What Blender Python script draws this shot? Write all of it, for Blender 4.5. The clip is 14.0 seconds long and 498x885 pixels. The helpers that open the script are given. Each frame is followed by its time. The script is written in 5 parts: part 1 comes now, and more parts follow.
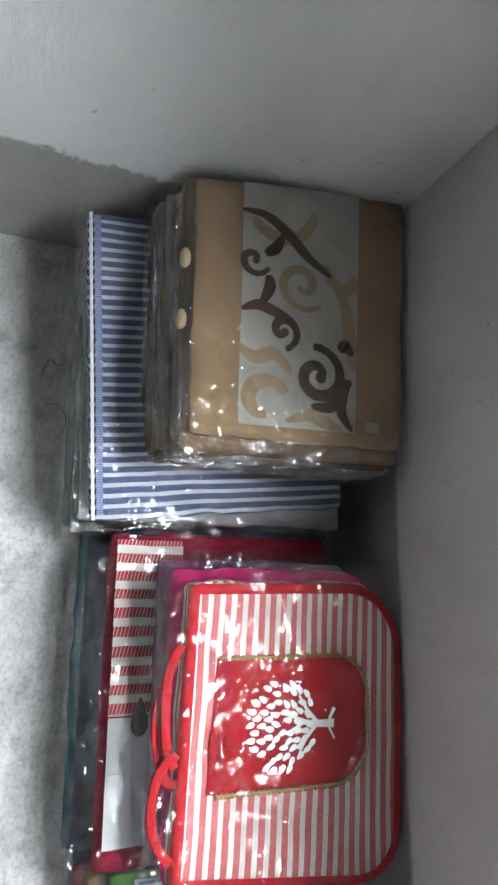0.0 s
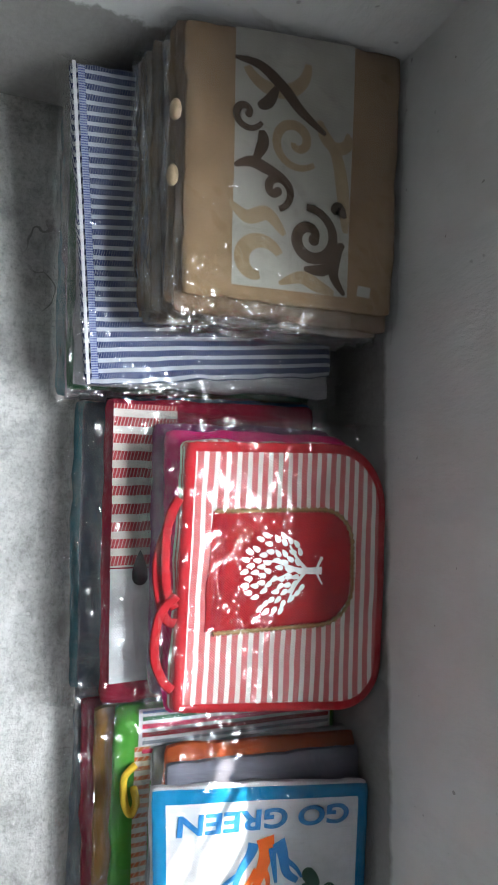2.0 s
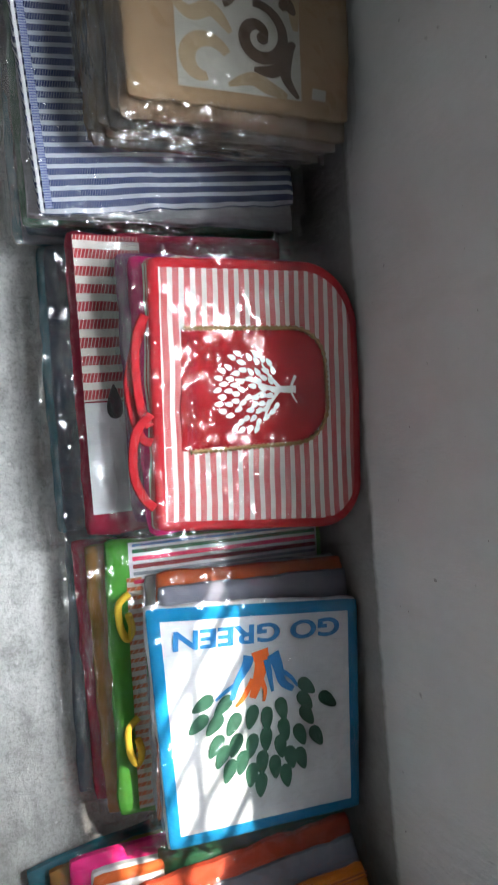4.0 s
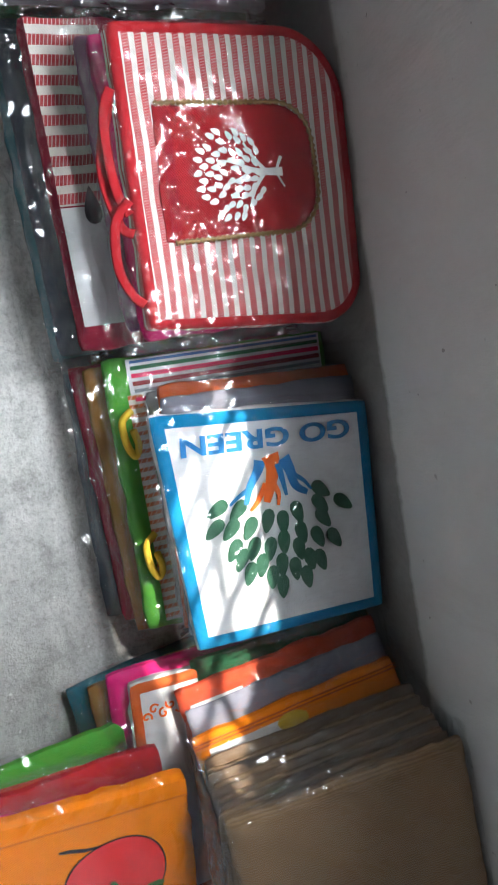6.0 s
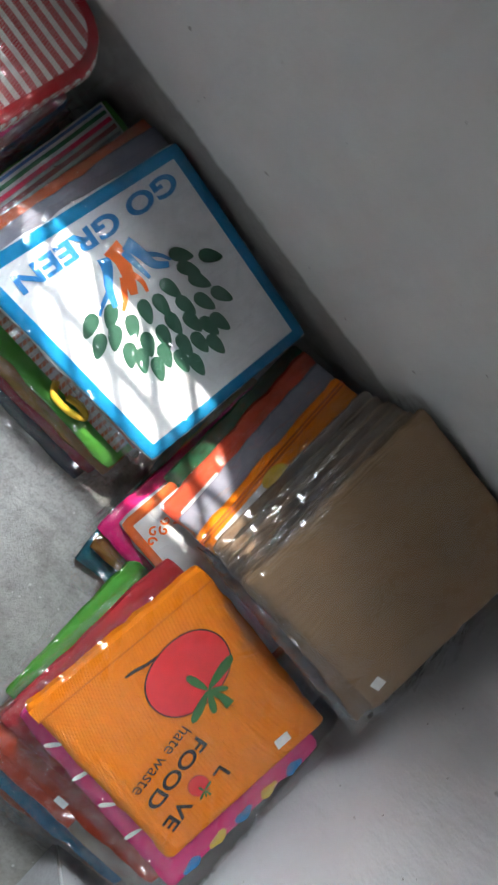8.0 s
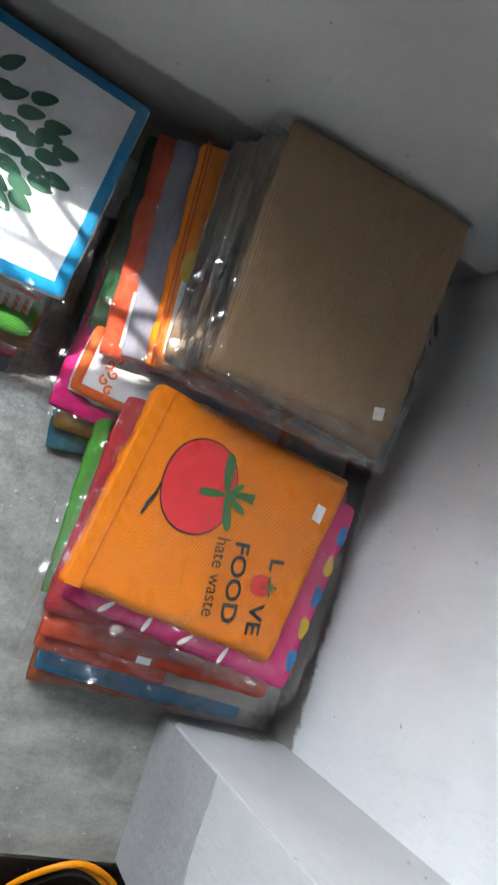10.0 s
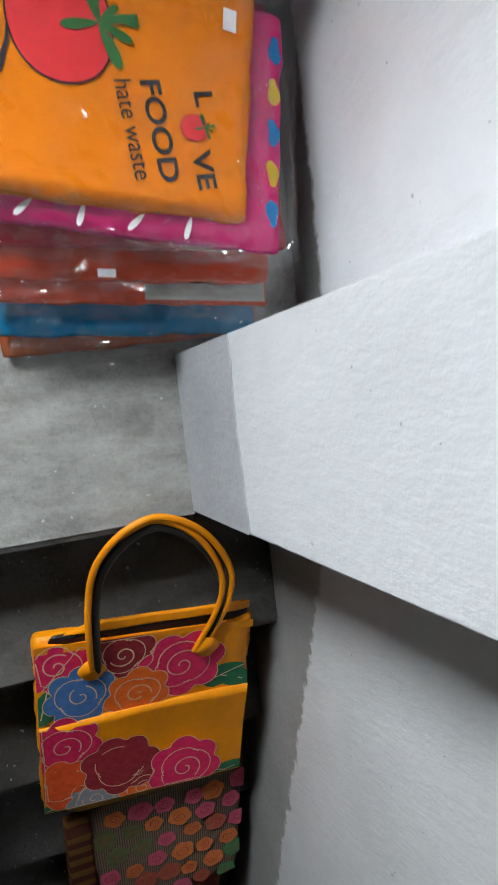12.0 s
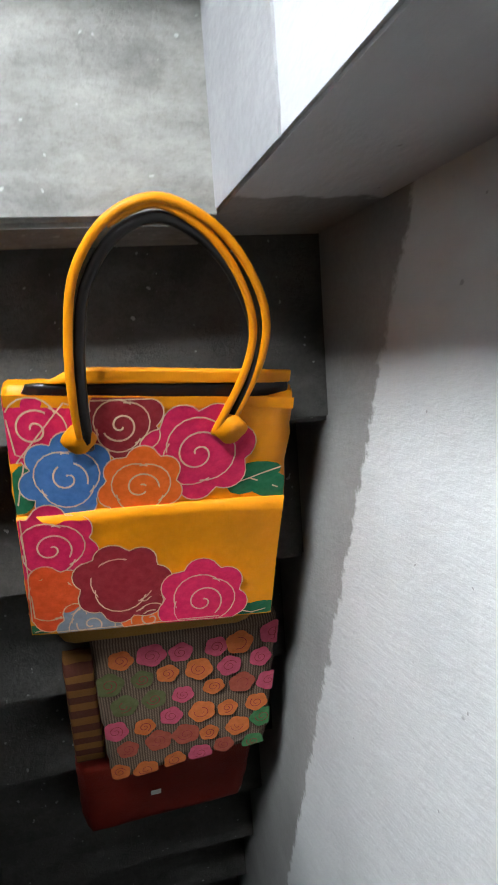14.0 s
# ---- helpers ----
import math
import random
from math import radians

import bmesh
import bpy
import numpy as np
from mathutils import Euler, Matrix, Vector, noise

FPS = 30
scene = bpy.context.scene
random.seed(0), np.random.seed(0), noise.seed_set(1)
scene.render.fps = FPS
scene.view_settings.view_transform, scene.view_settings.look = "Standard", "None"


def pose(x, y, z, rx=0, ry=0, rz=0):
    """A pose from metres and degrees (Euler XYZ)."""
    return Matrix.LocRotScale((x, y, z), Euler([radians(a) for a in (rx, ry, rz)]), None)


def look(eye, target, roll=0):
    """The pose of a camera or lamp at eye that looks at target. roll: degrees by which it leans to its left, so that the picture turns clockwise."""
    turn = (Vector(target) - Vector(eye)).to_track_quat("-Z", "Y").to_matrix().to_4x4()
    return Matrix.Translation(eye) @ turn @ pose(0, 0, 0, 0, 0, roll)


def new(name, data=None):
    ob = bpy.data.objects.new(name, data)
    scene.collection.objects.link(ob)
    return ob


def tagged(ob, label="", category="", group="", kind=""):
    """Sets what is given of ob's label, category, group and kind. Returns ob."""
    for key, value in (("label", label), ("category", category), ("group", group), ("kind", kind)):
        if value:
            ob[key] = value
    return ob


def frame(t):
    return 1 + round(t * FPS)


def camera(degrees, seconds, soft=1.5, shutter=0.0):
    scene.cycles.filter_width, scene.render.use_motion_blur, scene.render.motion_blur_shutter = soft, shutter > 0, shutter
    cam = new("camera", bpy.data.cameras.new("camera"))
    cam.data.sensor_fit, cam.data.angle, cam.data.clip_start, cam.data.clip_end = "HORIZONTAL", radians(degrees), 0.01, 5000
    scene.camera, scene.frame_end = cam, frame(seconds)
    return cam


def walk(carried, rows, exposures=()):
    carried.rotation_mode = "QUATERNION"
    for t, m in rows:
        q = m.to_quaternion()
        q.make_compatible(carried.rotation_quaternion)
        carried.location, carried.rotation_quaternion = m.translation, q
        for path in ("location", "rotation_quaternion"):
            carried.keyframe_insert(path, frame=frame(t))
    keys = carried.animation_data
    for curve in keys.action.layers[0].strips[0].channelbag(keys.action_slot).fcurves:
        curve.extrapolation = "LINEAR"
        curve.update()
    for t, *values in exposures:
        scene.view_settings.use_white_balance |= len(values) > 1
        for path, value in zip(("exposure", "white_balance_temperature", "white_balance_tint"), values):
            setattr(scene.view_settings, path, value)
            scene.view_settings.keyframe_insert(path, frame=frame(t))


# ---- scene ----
cam = camera(42.05, 14.0, soft=1.1, shutter=0.3)
# seconds, eye, turn (Euler XYZ in degrees)
PATH = [
    (0.0, -0.0643, 0.0252, 1.2717, 12.38, -20.84, 90.53),
    (0.5, -0.1065, -0.0101, 1.2690, 5.99, -21.11, 91.87),
    (1.0, -0.0858, -0.0129, 1.2811, 5.28, -21.90, 91.87),
    (1.5, -0.0429, -0.0055, 1.2824, 4.07, -22.04, 91.63),
    (2.0, 0.0066, 0.0018, 1.2777, 4.11, -22.49, 90.12),
    (2.5, 0.0410, 0.0097, 1.2862, 3.66, -22.71, 89.56),
    (3.0, 0.0862, 0.0087, 1.2830, 2.37, -23.31, 88.78),
    (3.5, 0.1474, 0.0267, 1.2849, 1.66, -22.87, 86.78),
    (4.0, 0.2060, 0.0328, 1.2783, 0.72, -22.95, 85.32),
    (4.2, 0.2356, 0.0225, 1.2732, 0.53, -23.72, 84.07),
    (6.5, 0.4436, 0.0543, 1.2546, -4.67, -21.85, 75.36),
    (7.0, 0.4828, 0.0855, 1.2643, -4.75, -22.19, 67.73),
    (7.5, 0.5681, 0.1430, 1.2847, -4.86, -20.89, 58.42),
    (8.0, 0.6342, 0.1678, 1.3078, -4.62, -22.03, 48.07),
    (8.2, 0.6757, 0.1656, 1.3204, -3.83, -22.12, 44.20),
    (10.3, 0.8611, -0.0964, 1.2848, 2.34, -25.64, 16.45),
    (10.5, 0.8958, -0.1556, 1.2879, 4.11, -24.39, 14.34),
    (11.0, 0.9254, -0.2598, 1.2405, 2.71, -23.63, 9.79),
    (11.5, 1.0089, -0.3603, 1.2125, 2.77, -22.00, 2.10),
    (12.0, 1.0719, -0.4623, 1.1572, -1.59, -21.11, -6.97),
    (12.5, 1.1037, -0.5791, 1.0729, 0.12, -20.17, -5.92),
    (13.0, 1.1352, -0.6967, 1.0391, -3.89, -17.48, -6.80),
    (13.5, 1.1563, -0.7751, 0.9637, -5.33, -17.09, -9.02),
    (14.0, 1.1920, -0.8532, 0.8756, -6.90, -14.50, -4.05),
]
walk(cam, [(t, pose(x, y, z, rx, ry, rz)) for t, x, y, z, rx, ry, rz in PATH],
     [(0.0, 1.6), (3.0, 1.45), (6.5, 1.3), (8.0, 1.35), (10.5, 1.45), (12.0, 1.6), (13.0, 1.75), (13.5, 2.05), (14.0, 2.5)])

# ---- light: a small barred window high in the wall behind the goods ----
SUN_WAY = Vector((0.55, -0.37, -1.0)).normalized()
world = bpy.data.worlds.new("world")
scene.world = world
world.use_nodes = True
wn = world.node_tree
sky = wn.nodes.new("ShaderNodeTexSky")
sky.sky_type, sky.sun_disc = "NISHITA", False
sky.sun_elevation = math.asin(-SUN_WAY.z)
sky.sun_rotation = math.atan2(-SUN_WAY.x, -SUN_WAY.y)
wn.links.new(sky.outputs[0], wn.nodes["Background"].inputs[0])
wn.nodes["Background"].inputs[1].default_value = 0.05

sun_data = bpy.data.lights.new("sun", "SUN")
sun_data.energy, sun_data.angle, sun_data.color = 5.0, radians(0.6), (1.0, 0.95, 0.86)
sun = new("sun", sun_data)
sun.matrix_world = look((-1.5, 1.2, 3.5), Vector((-1.5, 1.2, 3.5)) + SUN_WAY)

WIN_X0, WIN_X1, WIN_Z0, WIN_Z1 = -0.22, 0.60, 0.89, 1.85
cx, cz = (WIN_X0 + WIN_X1) / 2, (WIN_Z0 + WIN_Z1) / 2
day = bpy.data.lights.new("window_daylight", "AREA")
day.shape, day.size, day.size_y = "RECTANGLE", 1.9, 1.8
day.energy, day.color, day.spread = 310.0, (0.87, 0.94, 1.0), radians(180)
day_ob = new("window_daylight", day)
day_ob.matrix_world = look((-0.05, 1.40, 2.10), (0.23, 0.50, 1.70))

# ---- materials ----


def mat_nodes(name):
    m = bpy.data.materials.new(name)
    m.use_nodes = True
    return m, m.node_tree.nodes, m.node_tree.links, m.node_tree.nodes["Principled BSDF"]


def math_node(nt, op, a, b=None, c=None):
    n = nt.nodes.new("ShaderNodeMath")
    n.operation = op
    for i, v in enumerate((a, b, c)):
        if v is None:
            continue
        if isinstance(v, (int, float)):
            n.inputs[i].default_value = v
        else:
            nt.links.new(v, n.inputs[i])
    return n.outputs[0]


def mix_col(nt, fac, a, b):
    n = nt.nodes.new("ShaderNodeMix")
    n.data_type = "RGBA"
    for i, v in ((0, fac), (6, a), (7, b)):
        if isinstance(v, (int, float)):
            n.inputs[i].default_value = v
        elif isinstance(v, tuple):
            n.inputs[i].default_value = (*v[:3], 1)
        else:
            nt.links.new(v, n.inputs[i])
    return n.outputs[2]


def noise_tex(nt, scale, detail=4.0, rough=0.6, coord="Object", stretch=None):
    tc = nt.nodes.new("ShaderNodeTexCoord")
    out = tc.outputs[coord]
    if stretch:
        mp = nt.nodes.new("ShaderNodeMapping")
        mp.inputs["Scale"].default_value = stretch
        nt.links.new(out, mp.inputs[0])
        out = mp.outputs[0]
    n = nt.nodes.new("ShaderNodeTexNoise")
    n.inputs["Scale"].default_value = scale
    n.inputs["Detail"].default_value = detail
    n.inputs["Roughness"].default_value = rough
    nt.links.new(out, n.inputs["Vector"])
    return n.outputs[0]


def ramp(nt, val, lo, hi):
    n = nt.nodes.new("ShaderNodeMapRange")
    n.inputs[1].default_value, n.inputs[2].default_value = lo, hi
    nt.links.new(val, n.inputs[0])
    return n.outputs[0]


def bump(nt, bsdf, height, strength, dist):
    b = nt.nodes.new("ShaderNodeBump")
    b.inputs["Strength"].default_value, b.inputs["Distance"].default_value = strength, dist
    nt.links.new(height, b.inputs["Height"])
    nt.links.new(b.outputs[0], bsdf.inputs["Normal"])


def wall_paint(name, height, slope=0.0, y0=0.0, jag=0.05, cement=(0.24, 0.232, 0.22), white=(0.62, 0.62, 0.61), sharp=0.006):
    """White distemper over cement plaster that shows bare below a hand-cut line."""
    m, nodes, links, b = mat_nodes(name)
    nt = m.node_tree
    tc = nodes.new("ShaderNodeTexCoord")
    sep = nodes.new("ShaderNodeSeparateXYZ")
    links.new(tc.outputs["Object"], sep.inputs[0])
    wob = math_node(nt, "MULTIPLY", math_node(nt, "SUBTRACT", noise_tex(nt, 14.0, 5.0, 0.7), 0.5), jag)
    line = math_node(nt, "ADD", math_node(nt, "MULTIPLY", math_node(nt, "SUBTRACT", sep.outputs[1], y0), slope), height)
    over = math_node(nt, "SUBTRACT", math_node(nt, "ADD", sep.outputs[2], wob), line)
    mask = ramp(nt, over, -sharp, sharp)
    blot = noise_tex(nt, 3.0, 6.0, 0.65)
    grain = noise_tex(nt, 90.0, 6.0, 0.7)
    streak = noise_tex(nt, 7.0, 5.0, 0.7, stretch=(1, 1, 0.25))
    w2 = tuple(v * 0.86 for v in white)
    wcol = mix_col(nt, ramp(nt, blot, 0.35, 0.7), white, w2)
    wcol = mix_col(nt, math_node(nt, "MULTIPLY", ramp(nt, streak, 0.58, 0.75), 0.25), wcol, (0.40, 0.40, 0.39))
    spots = noise_tex(nt, 26.0, 2.0, 0.5)
    wcol = mix_col(nt, math_node(nt, "MULTIPLY", ramp(nt, spots, 0.755, 0.785), 0.55), wcol, (0.22, 0.21, 0.20))
    specks = noise_tex(nt, 75.0, 1.0, 0.4)
    wcol = mix_col(nt, math_node(nt, "MULTIPLY", ramp(nt, specks, 0.80, 0.815), 0.6), wcol, (0.16, 0.15, 0.14))
    c2 = tuple(v * 1.35 for v in cement)
    ccol = mix_col(nt, ramp(nt, blot, 0.35, 0.65), cement, c2)
    ccol = mix_col(nt, math_node(nt, "MULTIPLY", ramp(nt, grain, 0.4, 0.7), 0.3), ccol, tuple(v * 0.7 for v in cement))
    links.new(mix_col(nt, mask, ccol, wcol), b.inputs["Base Color"])
    b.inputs["Roughness"].default_value = 0.85
    hgt = math_node(nt, "ADD", math_node(nt, "ADD", math_node(nt, "MULTIPLY", grain, 0.5), math_node(nt, "MULTIPLY", mask, 0.25)), math_node(nt, "MULTIPLY", noise_tex(nt, 60.0, 4.0, 0.65, stretch=(1, 1, 0.45)), 1.2))
    bump(nt, b, hgt, 0.45, 0.0035)
    return m


def concrete(name, cracked=False, base=(0.40, 0.395, 0.38), light=(0.60, 0.592, 0.572), dark=(0.14, 0.135, 0.125), window_falloff=False):
    m, nodes, links, b = mat_nodes(name)
    nt = m.node_tree
    blot = noise_tex(nt, 3.2, 7.0, 0.62)
    patch = noise_tex(nt, 9.0, 6.0, 0.7)
    swirl = noise_tex(nt, 5.0, 8.0, 0.75, stretch=(1.0, 2.2, 1.0))
    grain = noise_tex(nt, 120.0, 5.0, 0.75)
    col = mix_col(nt, ramp(nt, blot, 0.38, 0.62), base, light)
    col = mix_col(nt, math_node(nt, "MULTIPLY", ramp(nt, swirl, 0.5, 0.72), 0.6), col, tuple(v * 1.2 for v in light))
    col = mix_col(nt, math_node(nt, "MULTIPLY", ramp(nt, patch, 0.52, 0.68), 0.7), col, dark)
    col = mix_col(nt, math_node(nt, "MULTIPLY", ramp(nt, grain, 0.48, 0.68), 0.5), col, dark)
    mottle = noise_tex(nt, 42.0, 5.0, 0.7)
    col = mix_col(nt, math_node(nt, "MULTIPLY", ramp(nt, mottle, 0.52, 0.66), 0.32), col, dark)
    col = mix_col(nt, math_node(nt, "MULTIPLY", ramp(nt, mottle, 0.44, 0.32), 0.3), col, tuple(min(0.75, v * 1.3) for v in light))
    if window_falloff:
        # window light's falloff towards the stairs, painted as brown-grey staining with a ragged margin
        place = nodes.new("ShaderNodeSeparateXYZ")
        links.new(nodes.new("ShaderNodeTexCoord").outputs["Object"], place.inputs[0])
        far = math_node(nt, "SUBTRACT", math_node(nt, "MULTIPLY", place.outputs[0], 0.9), place.outputs[1])
        far = math_node(nt, "ADD", far, math_node(nt, "MULTIPLY", math_node(nt, "SUBTRACT", blot, 0.5), 1.2))
        falloff = math_node(nt, "MULTIPLY", ramp(nt, far, 0.30, 1.35), 0.75)
        soil = mix_col(nt, ramp(nt, swirl, 0.40, 0.62), (0.12, 0.112, 0.098), (0.25, 0.237, 0.212))
        col = mix_col(nt, falloff, col, soil)
    flecks = noise_tex(nt, 70.0, 1.0, 0.4)
    col = mix_col(nt, math_node(nt, "MULTIPLY", ramp(nt, flecks, 0.74, 0.77), 0.4), col, (0.7, 0.69, 0.66))
    tc = nodes.new("ShaderNodeTexCoord")
    mp = nodes.new("ShaderNodeMapping")
    mp.inputs["Rotation"].default_value = (0, 0, 0.5)
    links.new(tc.outputs["Object"], mp.inputs[0])
    vor = nodes.new("ShaderNodeTexVoronoi")
    vor.feature = "DISTANCE_TO_EDGE"
    vor.inputs["Scale"].default_value = 2.6
    dst = nodes.new("ShaderNodeTexNoise")
    dst.inputs["Scale"].default_value = 9.0
    links.new(mp.outputs[0], dst.inputs["Vector"])
    add = nodes.new("ShaderNodeMix")
    add.data_type = "VECTOR"
    add.inputs[0].default_value = 0.16
    links.new(mp.outputs[0], add.inputs[4])
    links.new(dst.outputs[1], add.inputs[5])
    links.new(add.outputs[1], vor.inputs["Vector"])
    crack = math_node(nt, "MULTIPLY", math_node(nt, "LESS_THAN", vor.outputs[0], 0.0035), ramp(nt, noise_tex(nt, 2.3, 2.0), 0.58, 0.64))
    crack = math_node(nt, "MULTIPLY", crack, 1.0 if cracked else 0.0)
    col = mix_col(nt, math_node(nt, "MULTIPLY", crack, 0.7), col, (0.06, 0.055, 0.05))
    links.new(col, b.inputs["Base Color"])
    links.new(ramp(nt, blot, 1.6, 0.1), b.inputs["Roughness"])
    hgt = math_node(nt, "SUBTRACT", math_node(nt, "ADD", grain, math_node(nt, "MULTIPLY", patch, 1.5)), math_node(nt, "MULTIPLY", crack, 2.0))
    bump(nt, b, hgt, 0.6, 0.004)
    return m


def fabric(name, col, dark=0.72, weave=420.0, rough=0.9, bands=None, band_col=(0.5, 0.5, 0.5), axis=0, dash=0.0):
    """Woven cloth; bands = (period, share) lays woven stripes across the axis, dash breaks them into stitches."""
    m, nodes, links, b = mat_nodes(name)
    nt = m.node_tree
    uv = nodes.new("ShaderNodeUVMap")
    sep = nodes.new("ShaderNodeSeparateXYZ")
    links.new(uv.outputs[0], sep.inputs[0])
    u, v = sep.outputs[0], sep.outputs[1]
    wu = math_node(nt, "SINE", math_node(nt, "MULTIPLY", u, weave * 6.283))
    wv = math_node(nt, "SINE", math_node(nt, "MULTIPLY", v, weave * 6.283))
    wv2 = math_node(nt, "MULTIPLY", wu, wv)
    soil = noise_tex(nt, 11.0, 5.0, 0.6)
    slub = noise_tex(nt, 160.0, 3.0, 0.7, coord="UV", stretch=(1, 0.12, 1))
    base = mix_col(nt, ramp(nt, soil, 0.3, 0.75), col, tuple(c * dark for c in col))
    if bands:
        a, o = (u, v) if axis == 0 else (v, u)
        period, share = bands
        wig = math_node(nt, "MULTIPLY", math_node(nt, "SUBTRACT", noise_tex(nt, 6.0, 2.0), 0.5), period * 0.5)
        fr = math_node(nt, "FRACT", math_node(nt, "DIVIDE", math_node(nt, "ADD", a, wig), period))
        on = math_node(nt, "LESS_THAN", fr, share)
        if dash:
            d = math_node(nt, "FRACT", math_node(nt, "ADD", math_node(nt, "DIVIDE", o, dash), math_node(nt, "MULTIPLY", fr, 1.2)))
            on = math_node(nt, "MULTIPLY", on, math_node(nt, "ADD", math_node(nt, "MULTIPLY", math_node(nt, "LESS_THAN", d, 0.74), 0.6), 0.4))
        base = mix_col(nt, on, base, band_col)
    base = mix_col(nt, math_node(nt, "MULTIPLY", ramp(nt, slub, 0.5, 0.8), 0.35), base, tuple(c * 0.6 for c in col))
    links.new(base, b.inputs["Base Color"])
    b.inputs["Roughness"].default_value = rough
    b.inputs["Specular IOR Level"].default_value = 0.18
    rumple = noise_tex(nt, 17.0, 4.0, 0.55)
    bump(nt, b, math_node(nt, "ADD", math_node(nt, "ADD", wv2, math_node(nt, "MULTIPLY", slub, 2.0)), math_node(nt, "MULTIPLY", rumple, 9.0)), 0.4, 0.0014)
    return m


def ink(name, col, rough=0.75):
    """Screen-printed ink, a little uneven, with the weave showing through."""
    m, nodes, links, b = mat_nodes(name)
    nt = m.node_tree
    n = noise_tex(nt, 60.0, 4.0, 0.7)
    links.new(mix_col(nt, ramp(nt, n, 0.35, 0.75), col, tuple(min(1.0, c * 1.25 + 0.02) for c in col)), b.inputs["Base Color"])
    b.inputs["Roughness"].default_value = rough
    b.inputs["Specular IOR Level"].default_value = 0.25
    bump(nt, b, noise_tex(nt, 700.0, 2.0), 0.25, 0.001)
    return m


def film_material(name="clear_film"):
    """Crumpled clear packing film: see-through with sharp glints."""
    m = bpy.data.materials.new(name)
    m.use_nodes = True
    nt = m.node_tree
    nt.nodes.clear()
    out = nt.nodes.new("ShaderNodeOutputMaterial")
    clear = nt.nodes.new("ShaderNodeBsdfTransparent")
    clear.inputs[0].default_value = (0.99, 0.99, 0.99, 1)
    gloss = nt.nodes.new("ShaderNodeBsdfGlossy")
    gloss.inputs["Roughness"].default_value = 0.09
    haze = nt.nodes.new("ShaderNodeBsdfDiffuse")
    haze.inputs[0].default_value = (0.8, 0.8, 0.8, 1)
    fr = nt.nodes.new("ShaderNodeFresnel")
    fr.inputs[0].default_value = 1.5
    bp = nt.nodes.new("ShaderNodeBump")
    bp.inputs["Strength"].default_value, bp.inputs["Distance"].default_value = 1.0, 0.0045
    tc = nt.nodes.new("ShaderNodeTexCoord")

    def creases(scale, width, wander):
        """Straight sharp folds that meet in a loose net."""
        warp = nt.nodes.new("ShaderNodeTexNoise")
        warp.inputs["Scale"].default_value, warp.inputs["Detail"].default_value = scale * 0.5, 1.0
        nt.links.new(tc.outputs["Object"], warp.inputs["Vector"])
        add = nt.nodes.new("ShaderNodeVectorMath")
        add.operation = "MULTIPLY_ADD"
        nt.links.new(warp.outputs["Color"], add.inputs[0])
        add.inputs[1].default_value = (wander / scale,) * 3
        nt.links.new(tc.outputs["Object"], add.inputs[2])
        vo = nt.nodes.new("ShaderNodeTexVoronoi")
        vo.feature = "DISTANCE_TO_EDGE"
        vo.inputs["Scale"].default_value = scale
        nt.links.new(add.outputs[0], vo.inputs["Vector"])
        return math_node(nt, "MAXIMUM", math_node(nt, "SUBTRACT", 1.0, math_node(nt, "DIVIDE", vo.outputs["Distance"], width)), 0.0)

    zone = nt.nodes.new("ShaderNodeTexNoise")
    zone.inputs["Scale"].default_value, zone.inputs["Detail"].default_value = 7.0, 3.0
    nt.links.new(tc.outputs["Object"], zone.inputs["Vector"])
    busy = math_node(nt, "ADD", math_node(nt, "MULTIPLY", ramp(nt, zone.outputs[0], 0.44, 0.56), 0.82), 0.18)
    folds = math_node(nt, "ADD", math_node(nt, "MULTIPLY", creases(11.0, 0.055, 0.5), 0.35), math_node(nt, "MULTIPLY", creases(26.0, 0.10, 0.4), 0.2))

    def facets(scale, slope, turn, stretch):
        """Flat shards tilted every way, drawn out along one direction like the folds of stiff film."""
        mp = nt.nodes.new("ShaderNodeMapping")
        mp.vector_type = "TEXTURE"
        mp.inputs["Rotation"].default_value = (0.3, 0.2, turn)
        mp.inputs["Scale"].default_value = (stretch, 1.0, 1.0)
        nt.links.new(tc.outputs["Object"], mp.inputs[0])
        warp = nt.nodes.new("ShaderNodeTexNoise")
        warp.inputs["Scale"].default_value, warp.inputs["Detail"].default_value = scale * 0.8, 2.0
        nt.links.new(mp.outputs[0], warp.inputs["Vector"])
        add = nt.nodes.new("ShaderNodeVectorMath")
        add.operation = "MULTIPLY_ADD"
        nt.links.new(warp.outputs["Color"], add.inputs[0])
        add.inputs[1].default_value = (0.35 / scale,) * 3
        nt.links.new(mp.outputs[0], add.inputs[2])
        vo = nt.nodes.new("ShaderNodeTexVoronoi")
        vo.inputs["Scale"].default_value = scale
        nt.links.new(add.outputs[0], vo.inputs["Vector"])
        off = nt.nodes.new("ShaderNodeVectorMath")
        off.operation = "SUBTRACT"
        nt.links.new(add.outputs[0], off.inputs[0])
        nt.links.new(vo.outputs["Position"], off.inputs[1])
        way = nt.nodes.new("ShaderNodeVectorMath")
        way.operation = "SUBTRACT"
        nt.links.new(vo.outputs["Color"], way.inputs[0])
        way.inputs[1].default_value = (0.5, 0.5, 0.5)
        dot = nt.nodes.new("ShaderNodeVectorMath")
        dot.operation = "DOT_PRODUCT"
        nt.links.new(off.outputs[0], dot.inputs[0])
        nt.links.new(way.outputs[0], dot.inputs[1])
        return math_node(nt, "MULTIPLY", dot.outputs["Value"], slope / 0.0045)

    crumple = math_node(nt, "ADD", facets(26.0, 0.55, 0.6, 3.5), facets(60.0, 0.30, 2.0, 3.0))
    folds = math_node(nt, "ADD", folds, crumple)
    nt.links.new(math_node(nt, "MULTIPLY", folds, busy), bp.inputs["Height"])
